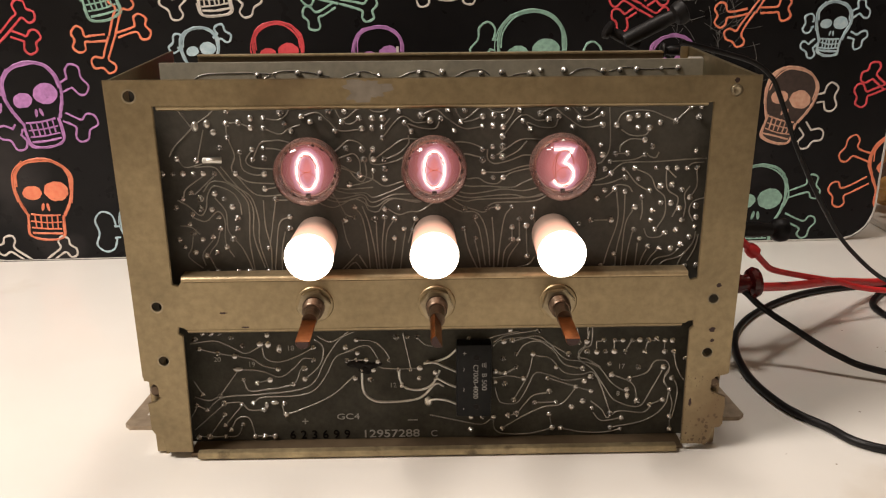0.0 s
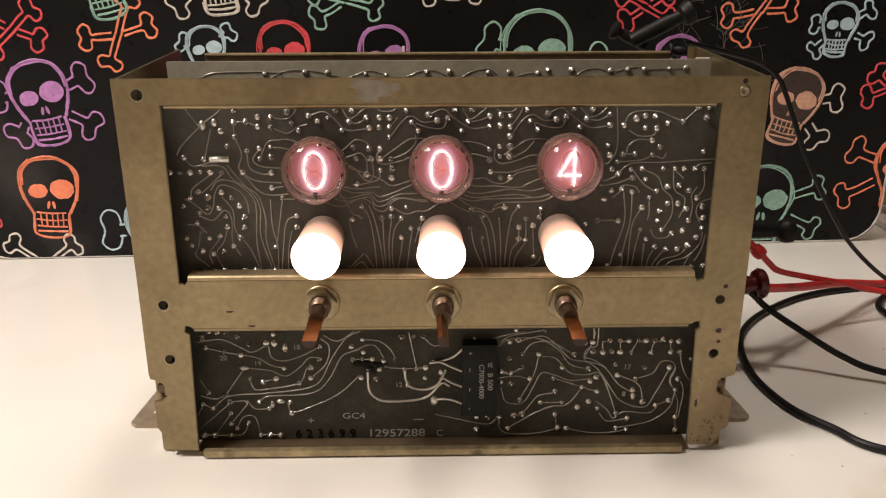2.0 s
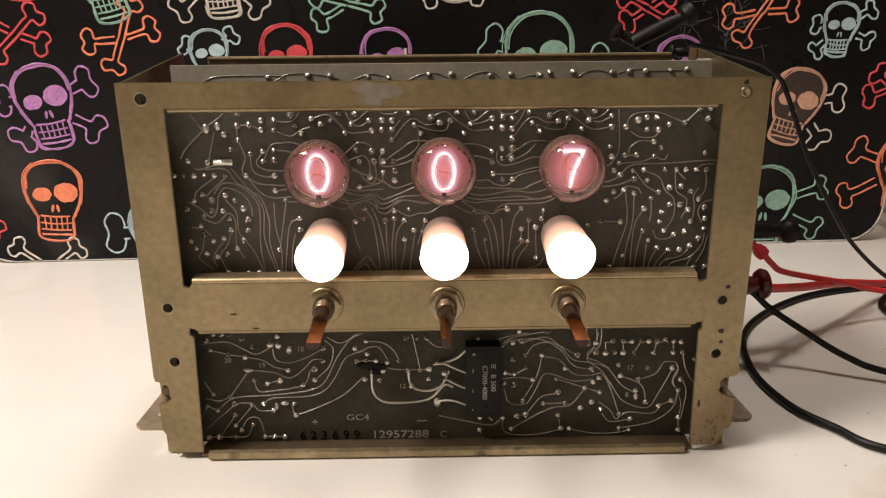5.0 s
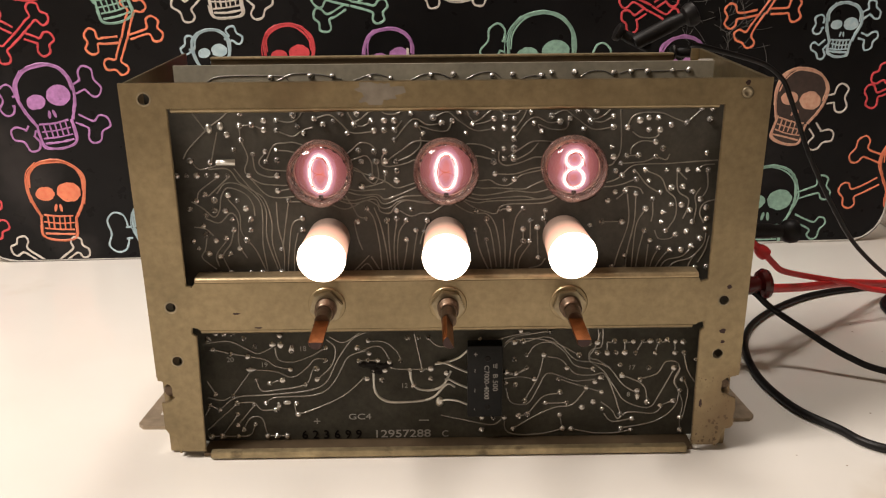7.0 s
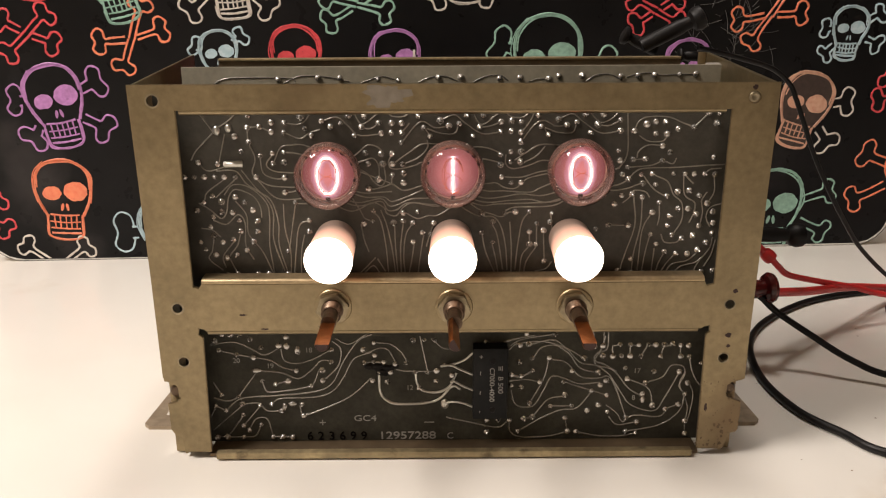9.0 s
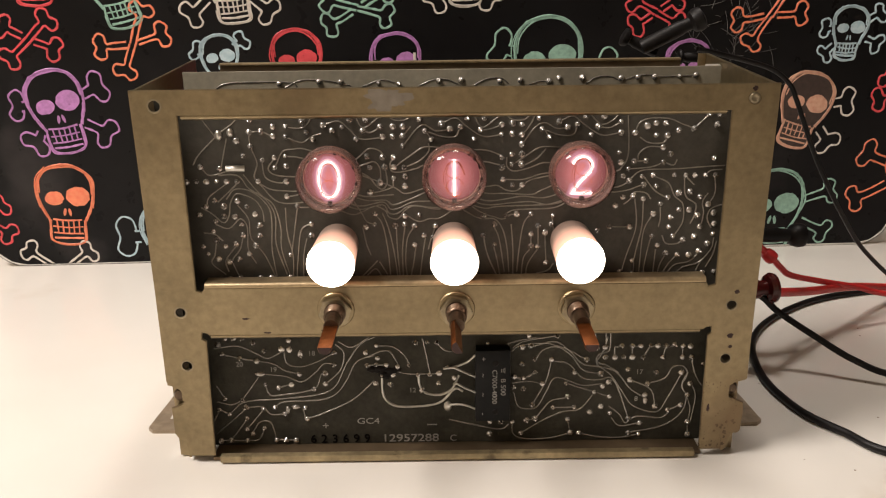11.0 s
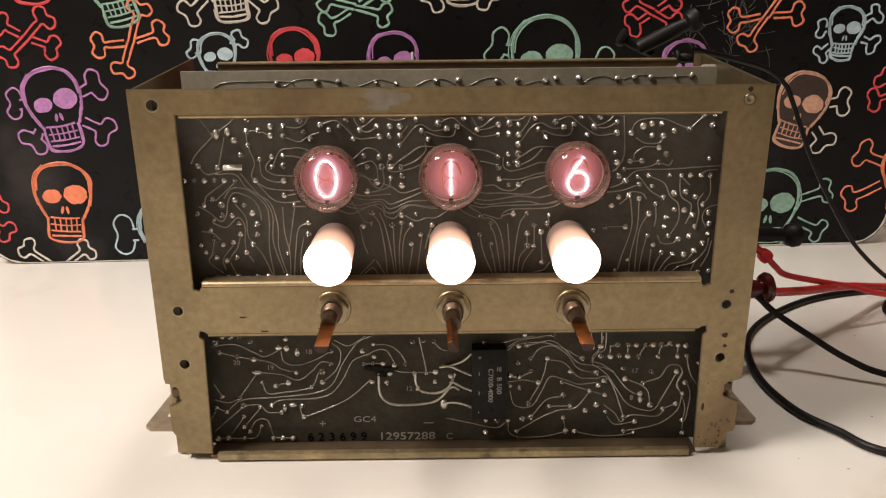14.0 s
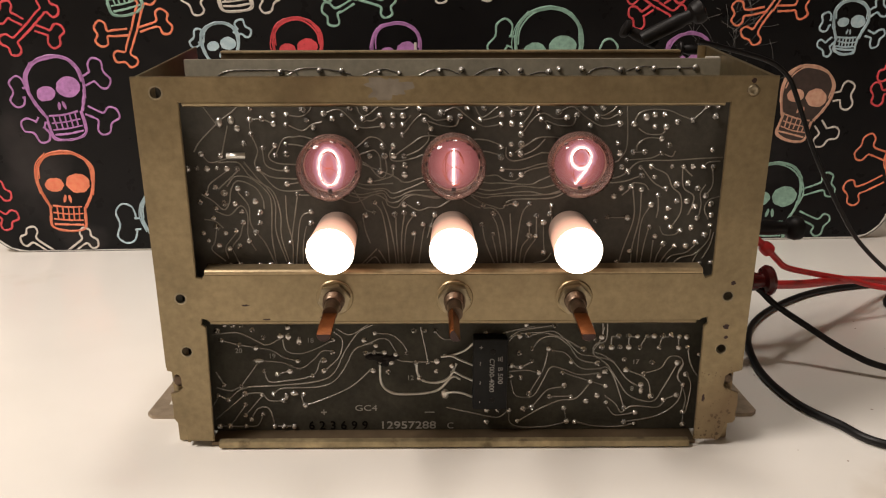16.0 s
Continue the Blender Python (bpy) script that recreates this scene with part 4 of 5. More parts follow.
trace(display_board, 0.38, (-21.8, 123.1), (-16.6, 120.3), (-11.4, 121.6), (-6.1, 122.1))
trace(display_board, 0.38, (-37.2, 124.1), (-33.7, 119.2), (-31.5, 106.7), (-30.6, 94))
trace(display_board, 0.38, (-33.5, 124.6), (-30.7, 116.4), (-28.4, 103.9), (-27.2, 93.1))
trace(display_board, 0.38, (-27.2, 117.7), (-27, 106.7), (-26.1, 93.1))
trace(display_board, 0.38, (-23, 119), (-24.6, 106.6), (-24.5, 93.1))
trace(display_board, 0.38, (-18.5, 118.2), (-22.1, 112.2), (-23.2, 101), (-22.6, 93.1))
trace(display_board, 0.38, (-13.4, 113.4), (-14.6, 106.5), (-16.5, 93))
trace(display_board, 0.38, (-8.8, 118.1), (-10.8, 112), (-12.4, 106.5))
trace(display_board, 0.38, (-43, 117.9), (-41.5, 109.6), (-39.6, 104))
trace(display_board, 0.38, (-18.2, 107.9), (-19.2, 101), (-20.8, 93.1))
trace(display_board, 0.38, (-44, 93.4), (-40.4, 97), (-36.5, 101.2))
trace(display_board, 0.38, (-42.2, 93.3), (-37.7, 97), (-34.7, 93.2))
trace(display_board, 0.38, (-35.7, 100.6), (-32, 94.1))
trace(display_board, 0.38, (9.7, 154), (16.1, 153.5), (21.7, 151.3))
trace(display_board, 0.38, (14.1, 148.5), (18.7, 147.5), (22, 146.6))
trace(display_board, 0.38, (24.3, 150.5), (24.4, 146.1), (27.7, 143.9), (34.2, 145.2), (39.3, 147.2), (41.9, 147.7))
trace(display_board, 0.38, (28.5, 147.9), (34.1, 151.7), (40.4, 155))
trace(display_board, 0.38, (32.1, 146.5), (38, 149.6), (42.2, 154.2))
trace(display_board, 0.38, (23.4, 140), (31.7, 139.9), (39.4, 142.2))
trace(display_board, 0.38, (14.8, 136.9), (20, 137.2), (24, 135), (29.2, 134.7), (34.3, 139.1), (40.7, 140.9))
trace(display_board, 0.38, (15.6, 133.5), (23.4, 133.4), (35.7, 132.7), (40.1, 134.5))
trace(display_board, 0.38, (15.6, 130), (24, 130.7), (31.8, 131.9), (41, 131))
trace(display_board, 0.38, (14.9, 128.1), (26.6, 128.8), (35.8, 129.2), (43.7, 127.8))
trace(display_board, 0.38, (13.6, 126.5), (21.4, 127.2), (46.3, 128))
trace(display_board, 0.38, (24.6, 123.9), (29.3, 125.5), (46.3, 126.1))
trace(display_board, 0.38, (10.9, 121.9), (18.8, 121), (22.8, 115.8), (25, 106), (25.9, 94.7))
trace(display_board, 0.38, (12.3, 124.6), (18.8, 122.1), (22.8, 121), (26.2, 123.1))
trace(display_board, 0.38, (18.3, 117.7), (21, 111.6), (23.8, 94.8))
trace(display_board, 0.38, (13.6, 113.1), (15.7, 103.3), (20.3, 92.5))
trace(display_board, 0.38, (26.7, 118.5), (27.7, 106), (27.8, 93.3))
trace(display_board, 0.38, (18.4, 108.3), (20.3, 100.5), (21.7, 92.5))
trace(display_board, 0.38, (35.9, 123.3), (32.5, 118.4), (30.6, 105.9), (29.7, 94.7))
trace(display_board, 0.38, (36.1, 113.4), (36.2, 107.3))
trace(display_board, 0.38, (39.4, 117.5), (39.6, 107.2))
trace(display_board, 0.38, (42.7, 113.3), (43.6, 98.8))
trace(display_board, 0.38, (36.2, 106.4), (32.8, 101.7), (31.9, 93.2))
trace(display_board, 0.38, (39.7, 106.4), (35, 98.9), (33.8, 92.3))
trace(display_board, 0.38, (39.1, 93.7), (44.5, 95.1), (47.1, 98.7))
trace(display_board, 0.38, (26.2, 123.1), (30.6, 123.3))
trace(display_board, 0.38, (45.6, 122.3), (46.6, 116.8), (46.1, 105.8))
trace(display_board, 0.38, (82.4, 161), (84.2, 165.4), (88.4, 167.4), (97.3, 167.3), (103.9, 164.7), (109.2, 162.6))
trace(display_board, 0.38, (109.2, 162.6), (115.5, 168.9))
trace(display_board, 0.38, (78.9, 169.2), (79.9, 151.3), (76.9, 144.7), (75.1, 143.4))
trace(display_board, 0.38, (84.6, 159), (89.1, 156.3), (95.5, 156.3), (97.4, 158.8))
trace(display_board, 0.38, (95.7, 154.2), (89.2, 154.5), (85, 151.7), (84.4, 148.6))
trace(display_board, 0.38, (96.7, 147.2), (100.9, 145.8), (102.5, 148.4))
trace(display_board, 0.38, (82.6, 147.8), (88.3, 148))
trace(display_board, 0.38, (80.8, 144.2), (91.1, 145.1), (96.1, 147.2))
trace(display_board, 0.38, (74, 135.5), (79.8, 137.6), (84, 142), (88.6, 143.8), (101.6, 144), (115.8, 144.9), (124.8, 145.3))
trace(display_board, 0.38, (72.2, 133.4), (80, 134.1), (85.2, 135.9), (87.7, 136.7))
trace(display_board, 0.38, (79.1, 127.4), (82.1, 130), (84, 133.2), (89.3, 132.6), (91.5, 129.9))
trace(display_board, 0.38, (87.5, 140.7), (93.1, 133.9), (98.6, 130.4))
trace(display_board, 0.38, (92.7, 140.6), (99.4, 137.3), (102.5, 131.2), (106.7, 127.1), (107.4, 118.9), (103.9, 112))
trace(display_board, 0.38, (106.5, 140.5), (107.7, 131.1), (112.8, 127), (112.4, 121.5), (110.9, 117.5))
trace(display_board, 0.38, (107, 140.5), (111.3, 136.4))
trace(display_board, 0.38, (116.1, 140.9), (118.5, 143), (123.7, 143.5))
trace(display_board, 0.38, (120.6, 140.3), (121.3, 132.3), (118.6, 126.9))
trace(display_board, 0.38, (118.1, 132.3), (115.9, 128.3), (116.8, 122.9), (116.2, 117.4))
trace(display_board, 0.38, (125.2, 126.6), (120.1, 124.7), (118.7, 120.1), (120.9, 115.4))
trace(display_board, 0.38, (96.3, 125.8), (96.7, 120.4), (96.1, 116.3))
trace(display_board, 0.38, (98, 112.1), (100.2, 107.9), (105.5, 107.8), (107.5, 109.7))
trace(display_board, 0.38, (84.2, 130), (85.5, 116.4), (81.8, 102.5), (80, 94.6))
trace(display_board, 0.38, (88.2, 128.6), (88.2, 116.3), (85.8, 102.5), (85.5, 94))
trace(display_board, 0.38, (92.6, 121.8), (89.1, 113.6), (88.2, 93.9))
trace(display_board, 0.38, (92.8, 110.8), (91.2, 102.4), (90.3, 93.9))
trace(display_board, 0.38, (95.5, 105.1), (94.9, 93.8))
trace(display_board, 0.38, (100.5, 102.8), (98.2, 98.1), (97.1, 93.8))
trace(display_board, 0.38, (105.2, 101.6), (102.2, 98), (99.8, 93.8))
trace(display_board, 0.38, (115.4, 102.1), (111.6, 98.7), (105, 97.1), (102, 93.7))
trace(display_board, 0.38, (120.2, 102), (115.7, 97.8), (109.1, 95.9), (105.3, 92.5))
trace(display_board, 0.38, (122.7, 110.4), (121.8, 104.8), (117, 97.8), (114.8, 92.4))
trace(display_board, 0.38, (124.2, 109), (122.9, 102), (119.9, 95.8))
trace(display_board, 0.38, (72.3, 116.5), (82.3, 116.4))
joints(counter_board, (-116.8, 58.6), (-113.2, 61.6), (-109.1, 61.5), (-104.7, 61.5), (-99.5, 59), (-94.3, 54.7), (-81.8, 60.3), (-76.5, 52), (-115.4, 53.2), (-106.5, 50.9), (-98.3, 49.3), (-77.7, 41.9), (-59.8, 53.3), (-60.2, 46.6), (-64.9, 42), (-64.9, 36.4), (-94.9, 36.3), (-88.3, 34.3), (-82, 36.1), (-71, 33.4), (-116, 28.7), (-107.4, 27.7), (-119.4, 22.5), (-114.6, 19.8))
joints(counter_board, (-105.8, 23.5), (-97.1, 22.7), (-91.1, 23.3), (-86.3, 19.4), (-75.8, 23), (-75.4, 16.6), (-106, 17.1), (-106.3, 11), (-103.6, 8.4), (-97.4, 11.5), (-119.9, 4.7), (-114.8, 4.6), (-106.5, 4.5), (-91.6, 4.6), (-86.8, 4.5), (-81.6, 4.4), (33.1, 55), (37.3, 55.6), (39.4, 48.2), (33.3, 45.8), (47.8, 48.1), (65.2, 47.8), (59.3, 40.8), (72.6, 40))
joints(counter_board, (39.6, 41.1), (29.2, 38.8), (34, 38.1), (55.3, 34.6), (76.5, 35.2), (73.8, 32.8), (69.6, 29.7), (29, 32.8), (34.1, 31.8), (43.4, 34.8), (56.4, 27.3), (77.4, 27), (38.6, 22.8), (49.2, 21.1), (60, 21.2), (67.9, 18.5), (73.4, 21.7), (28.7, 13.4), (35.9, 14.2), (40.2, 15.1), (56.8, 14.5), (33.2, 6.8), (58.5, 6.7), (62.9, 6.3))
joints(counter_board, (78.2, 17.4), (87.6, 14.4), (93.5, 11.7), (88.1, 6.2), (93.3, 5.2), (95.4, 27.7), (100.9, 21.2), (107.4, 18.9), (113.8, 21.7), (96.4, 34), (87.2, 36.3), (86, 42), (100.2, 40.2), (112.9, 40), (117.7, 33.7), (116.8, 27.4), (118, 11.9), (118.6, 4.7), (123.3, 44.5), (70.2, 53.9), (74.1, 54.4), (82.4, 54.9), (87.5, 54.8), (91.7, 54.8))
joints(counter_board, (96.4, 55), (100, 55), (104.2, 54.6), (108.4, 55.5), (112.4, 54.5), (116.3, 54.4), (74.4, 48.9), (79.1, 48.8), (83.3, 48.8), (87.8, 48.7), (93.2, 48.6), (103, 48.5), (112.8, 48.4), (117.3, 48.3), (16.2, 56.8), (36.3, 61), (50.2, 60.8), (17.3, 13.5), (23, 13.5), (17.3, 6.4), (-43.9, 53.1), (-38.8, 57), (-43.9, 46.1), (-39.2, 46.4))
joints(counter_board, (-34.2, 46.3), (-38.5, 50), (-28.7, 45.3), (-23.1, 45.8), (-36.6, 40.8), (-31, 40.7), (-32.6, 35.5), (-40.1, 36.2), (-19.5, 58.2), (-13.9, 58.1), (-9, 58.1), (-18.8, 40.5), (-12.9, 40.4), (-8.1, 41.3), (-8.2, 35.7), (-16.7, 31.8), (-3.9, 44.3), (-0.4, 38.7))
trace(counter_board, 0.5, (-119.2, 56.3), (-107.3, 57.6), (-98, 53.2), (-92.7, 50.7), (-85.5, 54.3))
trace(counter_board, 0.5, (-115.4, 53.2), (-106.5, 50.9), (-98.3, 49.3), (-90.1, 47.6), (-84.8, 43.9), (-77.7, 41.9))
trace(counter_board, 0.5, (-97.2, 42.2), (-85.1, 40.8), (-76.9, 37.5), (-69.6, 42.7), (-65.2, 47.3), (-60.2, 47.2))
trace(counter_board, 0.5, (-84.7, 53.7), (-83.2, 47.5), (-76.4, 45.9), (-67.8, 48.8), (-59.8, 53.3))
trace(counter_board, 0.5, (-95, 35.3), (-92.8, 30.3), (-85.8, 30.5), (-71, 33.4), (-66.9, 41.1), (-64.9, 42.6))
trace(counter_board, 0.5, (-114.6, 19.8), (-105.8, 26.7), (-88.8, 28), (-68.9, 30.2), (-60.2, 34.8), (-54, 47.1), (-46.6, 57.7), (-39.6, 61.5))
trace(counter_board, 0.5, (-91.1, 23.3), (-86.1, 26.4), (-69.1, 27.1), (-60.5, 30.1), (-54.5, 37.8), (-49.9, 47), (-45.6, 50), (-40, 51.5))
trace(counter_board, 0.5, (-119.8, 26.9), (-112.9, 25.2), (-107.4, 27.7))
trace(counter_board, 0.5, (-107.4, 27.7), (-97.3, 41.6))
trace(counter_board, 0.5, (-105.8, 23.5), (-97.6, 23.7), (-93.6, 19.5), (-86.3, 19.4))
trace(counter_board, 0.5, (-105.8, 22.9), (-121.6, 8.7))
trace(counter_board, 0.5, (-97.1, 22.1), (-106.3, 11))
trace(counter_board, 0.5, (-106.1, 16.5), (-114.8, 4.6))
trace(counter_board, 0.5, (-119.9, 4.7), (-106.5, 4.5), (-100.5, 5.1), (-97.4, 10.9))
trace(counter_board, 0.5, (-103.6, 8.4), (-99.7, 14.8), (-94, 14.7), (-91.6, 4.6))
trace(counter_board, 0.5, (-91.6, 4.6), (-81.6, 4.4))
trace(counter_board, 0.5, (-75.4, 16.6), (-68.1, 19.1), (-52.2, 26.8), (-40.5, 37.6))
trace(counter_board, 0.5, (-64.4, 36.4), (-57, 44.1), (-55.1, 53.2), (-59.1, 57.8))
trace(counter_board, 0.5, (-119.4, 22.5), (-114.6, 19.8))
trace(counter_board, 0.5, (-57.6, 59.3), (-50.9, 56.2), (-42.4, 61.5))
trace(counter_board, 0.5, (-119.5, 21.5), (-123.2, 15.2))
trace(counter_board, 0.5, (-119.5, 35.7), (-116, 28.7))
trace(counter_board, 0.5, (37.3, 54.9), (48.9, 57.8), (56, 53.2), (63.3, 45.4), (71.8, 43.7), (80.4, 40.5), (88, 31), (95.5, 26.1))
trace(counter_board, 0.5, (39.4, 47.3), (43.5, 53.3), (50.4, 54.8), (57.5, 50.1), (63.4, 42.3), (72.6, 39.7))
trace(counter_board, 0.5, (29.1, 30.3), (31.5, 22.3), (37.2, 20.6), (41.4, 22.2), (45.5, 30), (49.5, 37.8), (56.6, 36.2), (63.8, 33.5), (73.7, 34.3))
trace(counter_board, 0.5, (47.8, 48.1), (45.3, 36.3), (38.6, 22.8))
trace(counter_board, 0.5, (49.2, 47.1), (56.3, 45.5), (63.6, 37.6), (72.2, 36.6), (77.8, 37.4), (82.4, 29.5), (87.5, 15))
trace(counter_board, 0.5, (49.2, 21.1), (60, 21.2))
trace(counter_board, 0.5, (56.1, 34.6), (69.6, 29.7), (77.4, 27))
trace(counter_board, 0.5, (69.7, 29), (62.9, 20.2), (54.4, 18.8), (44.5, 14.1), (33.2, 6.8))
trace(counter_board, 0.5, (56.9, 13.9), (58.5, 6.7))
trace(counter_board, 0.5, (35.9, 14.2), (40.2, 15.1), (44.3, 20.5), (48.5, 25.2), (56.4, 26.7))
trace(counter_board, 0.5, (28.7, 12.7), (29.4, 6.2), (34.7, 3.5), (47.7, 3.6), (58.6, 6.4))
trace(counter_board, 0.5, (62.9, 6.3), (73.7, 3.8), (85.3, 3.6), (93.3, 5.2))
trace(counter_board, 0.5, (88.1, 6.2), (105.2, 9.9), (114.7, 17.8), (116.8, 27.4))
trace(counter_board, 0.5, (77.2, 21.6), (83.1, 16.7), (86.3, 11.8), (90.4, 15), (94.7, 15.5), (104.8, 14.7), (108.8, 19.5))
trace(counter_board, 0.5, (78.9, 15.1), (83.5, 10.2), (93.5, 11.7))
trace(counter_board, 0.5, (87.2, 36.3), (98, 30.8), (100.9, 21.2))
trace(counter_board, 0.5, (96.4, 34), (104.7, 37), (108.5, 43.2), (114.1, 43.1), (115.9, 38.4), (113.5, 32.2), (116.8, 27.4))
trace(counter_board, 0.5, (113, 39.4), (106.9, 25.9), (101.7, 18), (90, 21.4), (83.9, 29.5), (77.7, 39), (70.3, 45.3), (72.9, 51.4), (75.2, 59.9))
trace(counter_board, 0.5, (117.4, 47.7), (120.1, 38.3), (124.1, 32))
trace(counter_board, 0.5, (116.9, 25.8), (118.9, 19.3), (118, 11.9))
trace(counter_board, 0.5, (118, 11.9), (118.6, 4.7))
trace(counter_board, 0.5, (107.4, 18.9), (113.8, 21.7))
trace(counter_board, 0.5, (29.2, 38.8), (34, 38.1), (39.6, 41.1))
trace(counter_board, 0.5, (93.2, 48.6), (96.4, 55))
trace(counter_board, 0.5, (79.1, 48.8), (78.8, 54.4))
trace(counter_board, 0.5, (87.8, 48.7), (87.5, 54.8))
trace(counter_board, 0.5, (103, 48.5), (104.2, 54.6))
trace(counter_board, 0.5, (112.8, 48.4), (112.4, 54.5))
trace(counter_board, 0.5, (70.2, 53.9), (68.3, 60))
trace(counter_board, 0.5, (22, 55.2), (29.5, 58.1), (40.5, 60.4))
trace(counter_board, 0.5, (28.1, 54.5), (33.6, 58), (46.1, 60.3), (51.6, 60.8))
trace(counter_board, 0.5, (-47.4, 49.2), (-41.7, 51.6), (-36.1, 53.9), (-32, 53), (-28.6, 46.8))
trace(counter_board, 0.5, (-38.8, 57), (-30.5, 56), (-25.2, 51.3), (-22.5, 45.8))
trace(counter_board, 0.5, (-28.2, 42.2), (-22.7, 41.2), (-7.3, 41))
trace(counter_board, 0.5, (-16.1, 60.3), (-14.1, 49.7), (-12.4, 40.4))
trace(counter_board, 0.5, (-8.5, 57.1), (-4.4, 53.5), (1.2, 53.4))
trace(counter_board, 0.5, (-3.4, 15.1), (8, 12.3), (22.3, 9.2), (27.4, 12.3))
trace(counter_board, 0.5, (-44.2, 46.1), (-34.2, 46.3))
trace(counter_board, 0.5, (76.2, 64.8), (76.6, 57.3), (75.8, 52.1), (72, 50.9), (70.1, 48.2), (71.4, 45.7), (74.8, 44.7), (81.5, 40.3))
trace(counter_board, 0.5, (74, 64.8), (74.6, 54.5))
trace(counter_board, 0.5, (68.5, 64.3), (70.4, 54.6))
trace(counter_board, 0.5, (27.9, 52.6), (32, 55.9), (43.1, 57), (51.5, 55.1), (57.7, 52.3), (65.1, 47.6))
trace(counter_board, 0.5, (28.3, 35.3), (36.7, 36.2), (43.5, 34.5))
trace(counter_board, 0.5, (117.3, 49.2), (118.9, 41.5), (121.7, 35.2))
trace(counter_board, 0.5, (118.7, 33.1), (120.9, 27.4), (120.5, 19.4), (119.4, 12))
trace(counter_board, 0.5, (116.2, 40), (113.8, 34.4), (114.8, 30), (117.6, 26.8))
trace(counter_board, 0.5, (78.7, 54.5), (83.5, 54.5))
trace(counter_board, 0.5, (87.6, 54.4), (92.1, 54.4))
trace(counter_board, 0.5, (96, 54.3), (100.4, 54.3))
trace(counter_board, 0.5, (104.4, 53.9), (108.8, 54.5))
trace(counter_board, 0.5, (-88.7, 34.1), (-85.3, 35.3), (-81.8, 36.2))
trace(counter_board, 0.5, (-77.1, 22.6), (-76, 17.2), (-73.2, 17.5))
trace(counter_board, 0.5, (30.2, 38.1), (33.6, 37.4), (40.2, 40.8))
trace(counter_board, 1.0, (-36.7, 39.3), (-36.4, 29.9), (-33, 24.8), (-26, 22.8), (-9, 24.4), (-0.4, 32.5), (3.8, 31.1))
trace(counter_board, 1.0, (-18.5, 40.5), (-17.8, 34.3), (-14.5, 30.2), (-7.5, 29.4), (-1.8, 32.5), (1.9, 40.2))

# rear board: one row of joints along the top with short arched tracks
for x, z in ((-84.7, 179.6), (-65.3, 180.4), (-54.5, 180.2), (-36, 179.5), (-26, 179), (-6.4, 180.3), (4.6, 180.4), (23.6, 179.6), (33.8, 180), (47.7, 179.4), (52.6, 180.8),
             (64, 180.9), (83.4, 180.3), (91.6, 180.8), (99.7, 180.9), (111.9, 181.2), (120, 181.4)):
    joints(rear_board, (x, z), y=0.053)
for line in (((-116, 177.5), (-112, 179.8), (-104, 180.6), (-80, 180.4), (-76, 178)), ((-82, 177.8), (-76, 180.8), (-70, 181.5), (-60, 180.8), (-50, 178.6)),
             ((-44, 177.8), (-37, 180.4), (-33, 181), (-28, 179.6)), ((-16, 178), (-10, 180.5), (-3, 181), (3, 178.6)), ((11, 178), (17, 180.8), (24, 181.3), (28, 178.5)),
             ((38, 178), (43, 179.4), (47.7, 179.4)), ((66, 178), (71, 181), (78, 181.4), (84, 178.5)), ((86, 180), (91.6, 181.6), (97, 182), (101, 180.6)),
             ((99.7, 180.9), (120, 181.4))):
    trace(rear_board, 0.40, *line, y=0.053, mat=TRACE_LOW)

# blobs, jumpers and printing
for bx, bz, bw, bh in ((-106.6, 162.2, 1.7, 2.4), (-101.2, 163.3, 1.6, 2.0)):
    bm = bmesh.new()
    bmesh.ops.create_uvsphere(bm, u_segments=10, v_segments=7, radius=1)
    bm.transform(Matrix.Translation((bx / 1000, YB, bz / 1000)) @ Matrix.Diagonal((bw / 1000, 0.0014, bh / 1000, 1)))
    part("solder_blob", bm, TIN, display_board)
part("jumper", hose(smooth_line([(-0.1040, YB - 0.0006, 0.1468), (-0.1000, YB - 0.0016, 0.1471), (-0.0960, YB - 0.0006, 0.1468)]), 0.0015), TIN, display_board, "fat tinned link")
lettering("serial_number", "623699", -0.0590, YB - 0.0002, 0.0047, 0.0048, INK_BLACK, counter_board, stretch=0.95, bold=0.00008, spacing=1.72)
lettering("part_number", "12957288", -0.0232, YB - 0.0002, 0.0047, 0.0043, INK_WHITE, counter_board, stretch=1.22, bold=0.00005)
lettering("revision", "C", -0.0013, YB - 0.0002, 0.0044, 0.0036, INK_WHITE, counter_board)
lettering("board_code", "GC4", -0.0444, YB - 0.0002, 0.0148, 0.0033, INK_WHITE, counter_board, stretch=1.3)
lettering("plus_mark", "+", -0.0661, YB - 0.0002, 0.0123, 0.0046, INK_WHITE, counter_board)
part("minus_mark", box((-0.0145, YB - 0.0002, 0.0121), (-0.0095, YB - 0.0001, 0.0127)), INK_WHITE, counter_board)
for txt, x, z in (("20", -0.1070, 0.0475), ("19", -0.0905, 0.0445), ("18", -0.0710, 0.0530), ("12", -0.0215, 0.0320), ("17", 0.0918, 0.0405), ("8", 0.0910, 0.0255), ("2", 0.0775, 0.0350)):
    lettering("position_number", txt, x, YB - 0.0002, z, 0.0026, INK_WHITE, counter_board)
scorch = bmesh.new()
for k in range(46):
    cx = random.uniform(-0.0425, -0.0277)
    cz, r = 0.0445 - random.uniform(0, 0.0058) * (1 - abs(cx + 0.0351) / 0.0085), random.uniform(0.0008, 0.0017)
    mk = bmesh.ops.create_icosphere(scorch, subdivisions=1, radius=r, matrix=Matrix.Translation((cx, YB, cz)) @ Matrix.Diagonal((1.3, 0.7, 1, 1)))
part("scorch", scorch, SCORCH, counter_board, "black scorched flux")
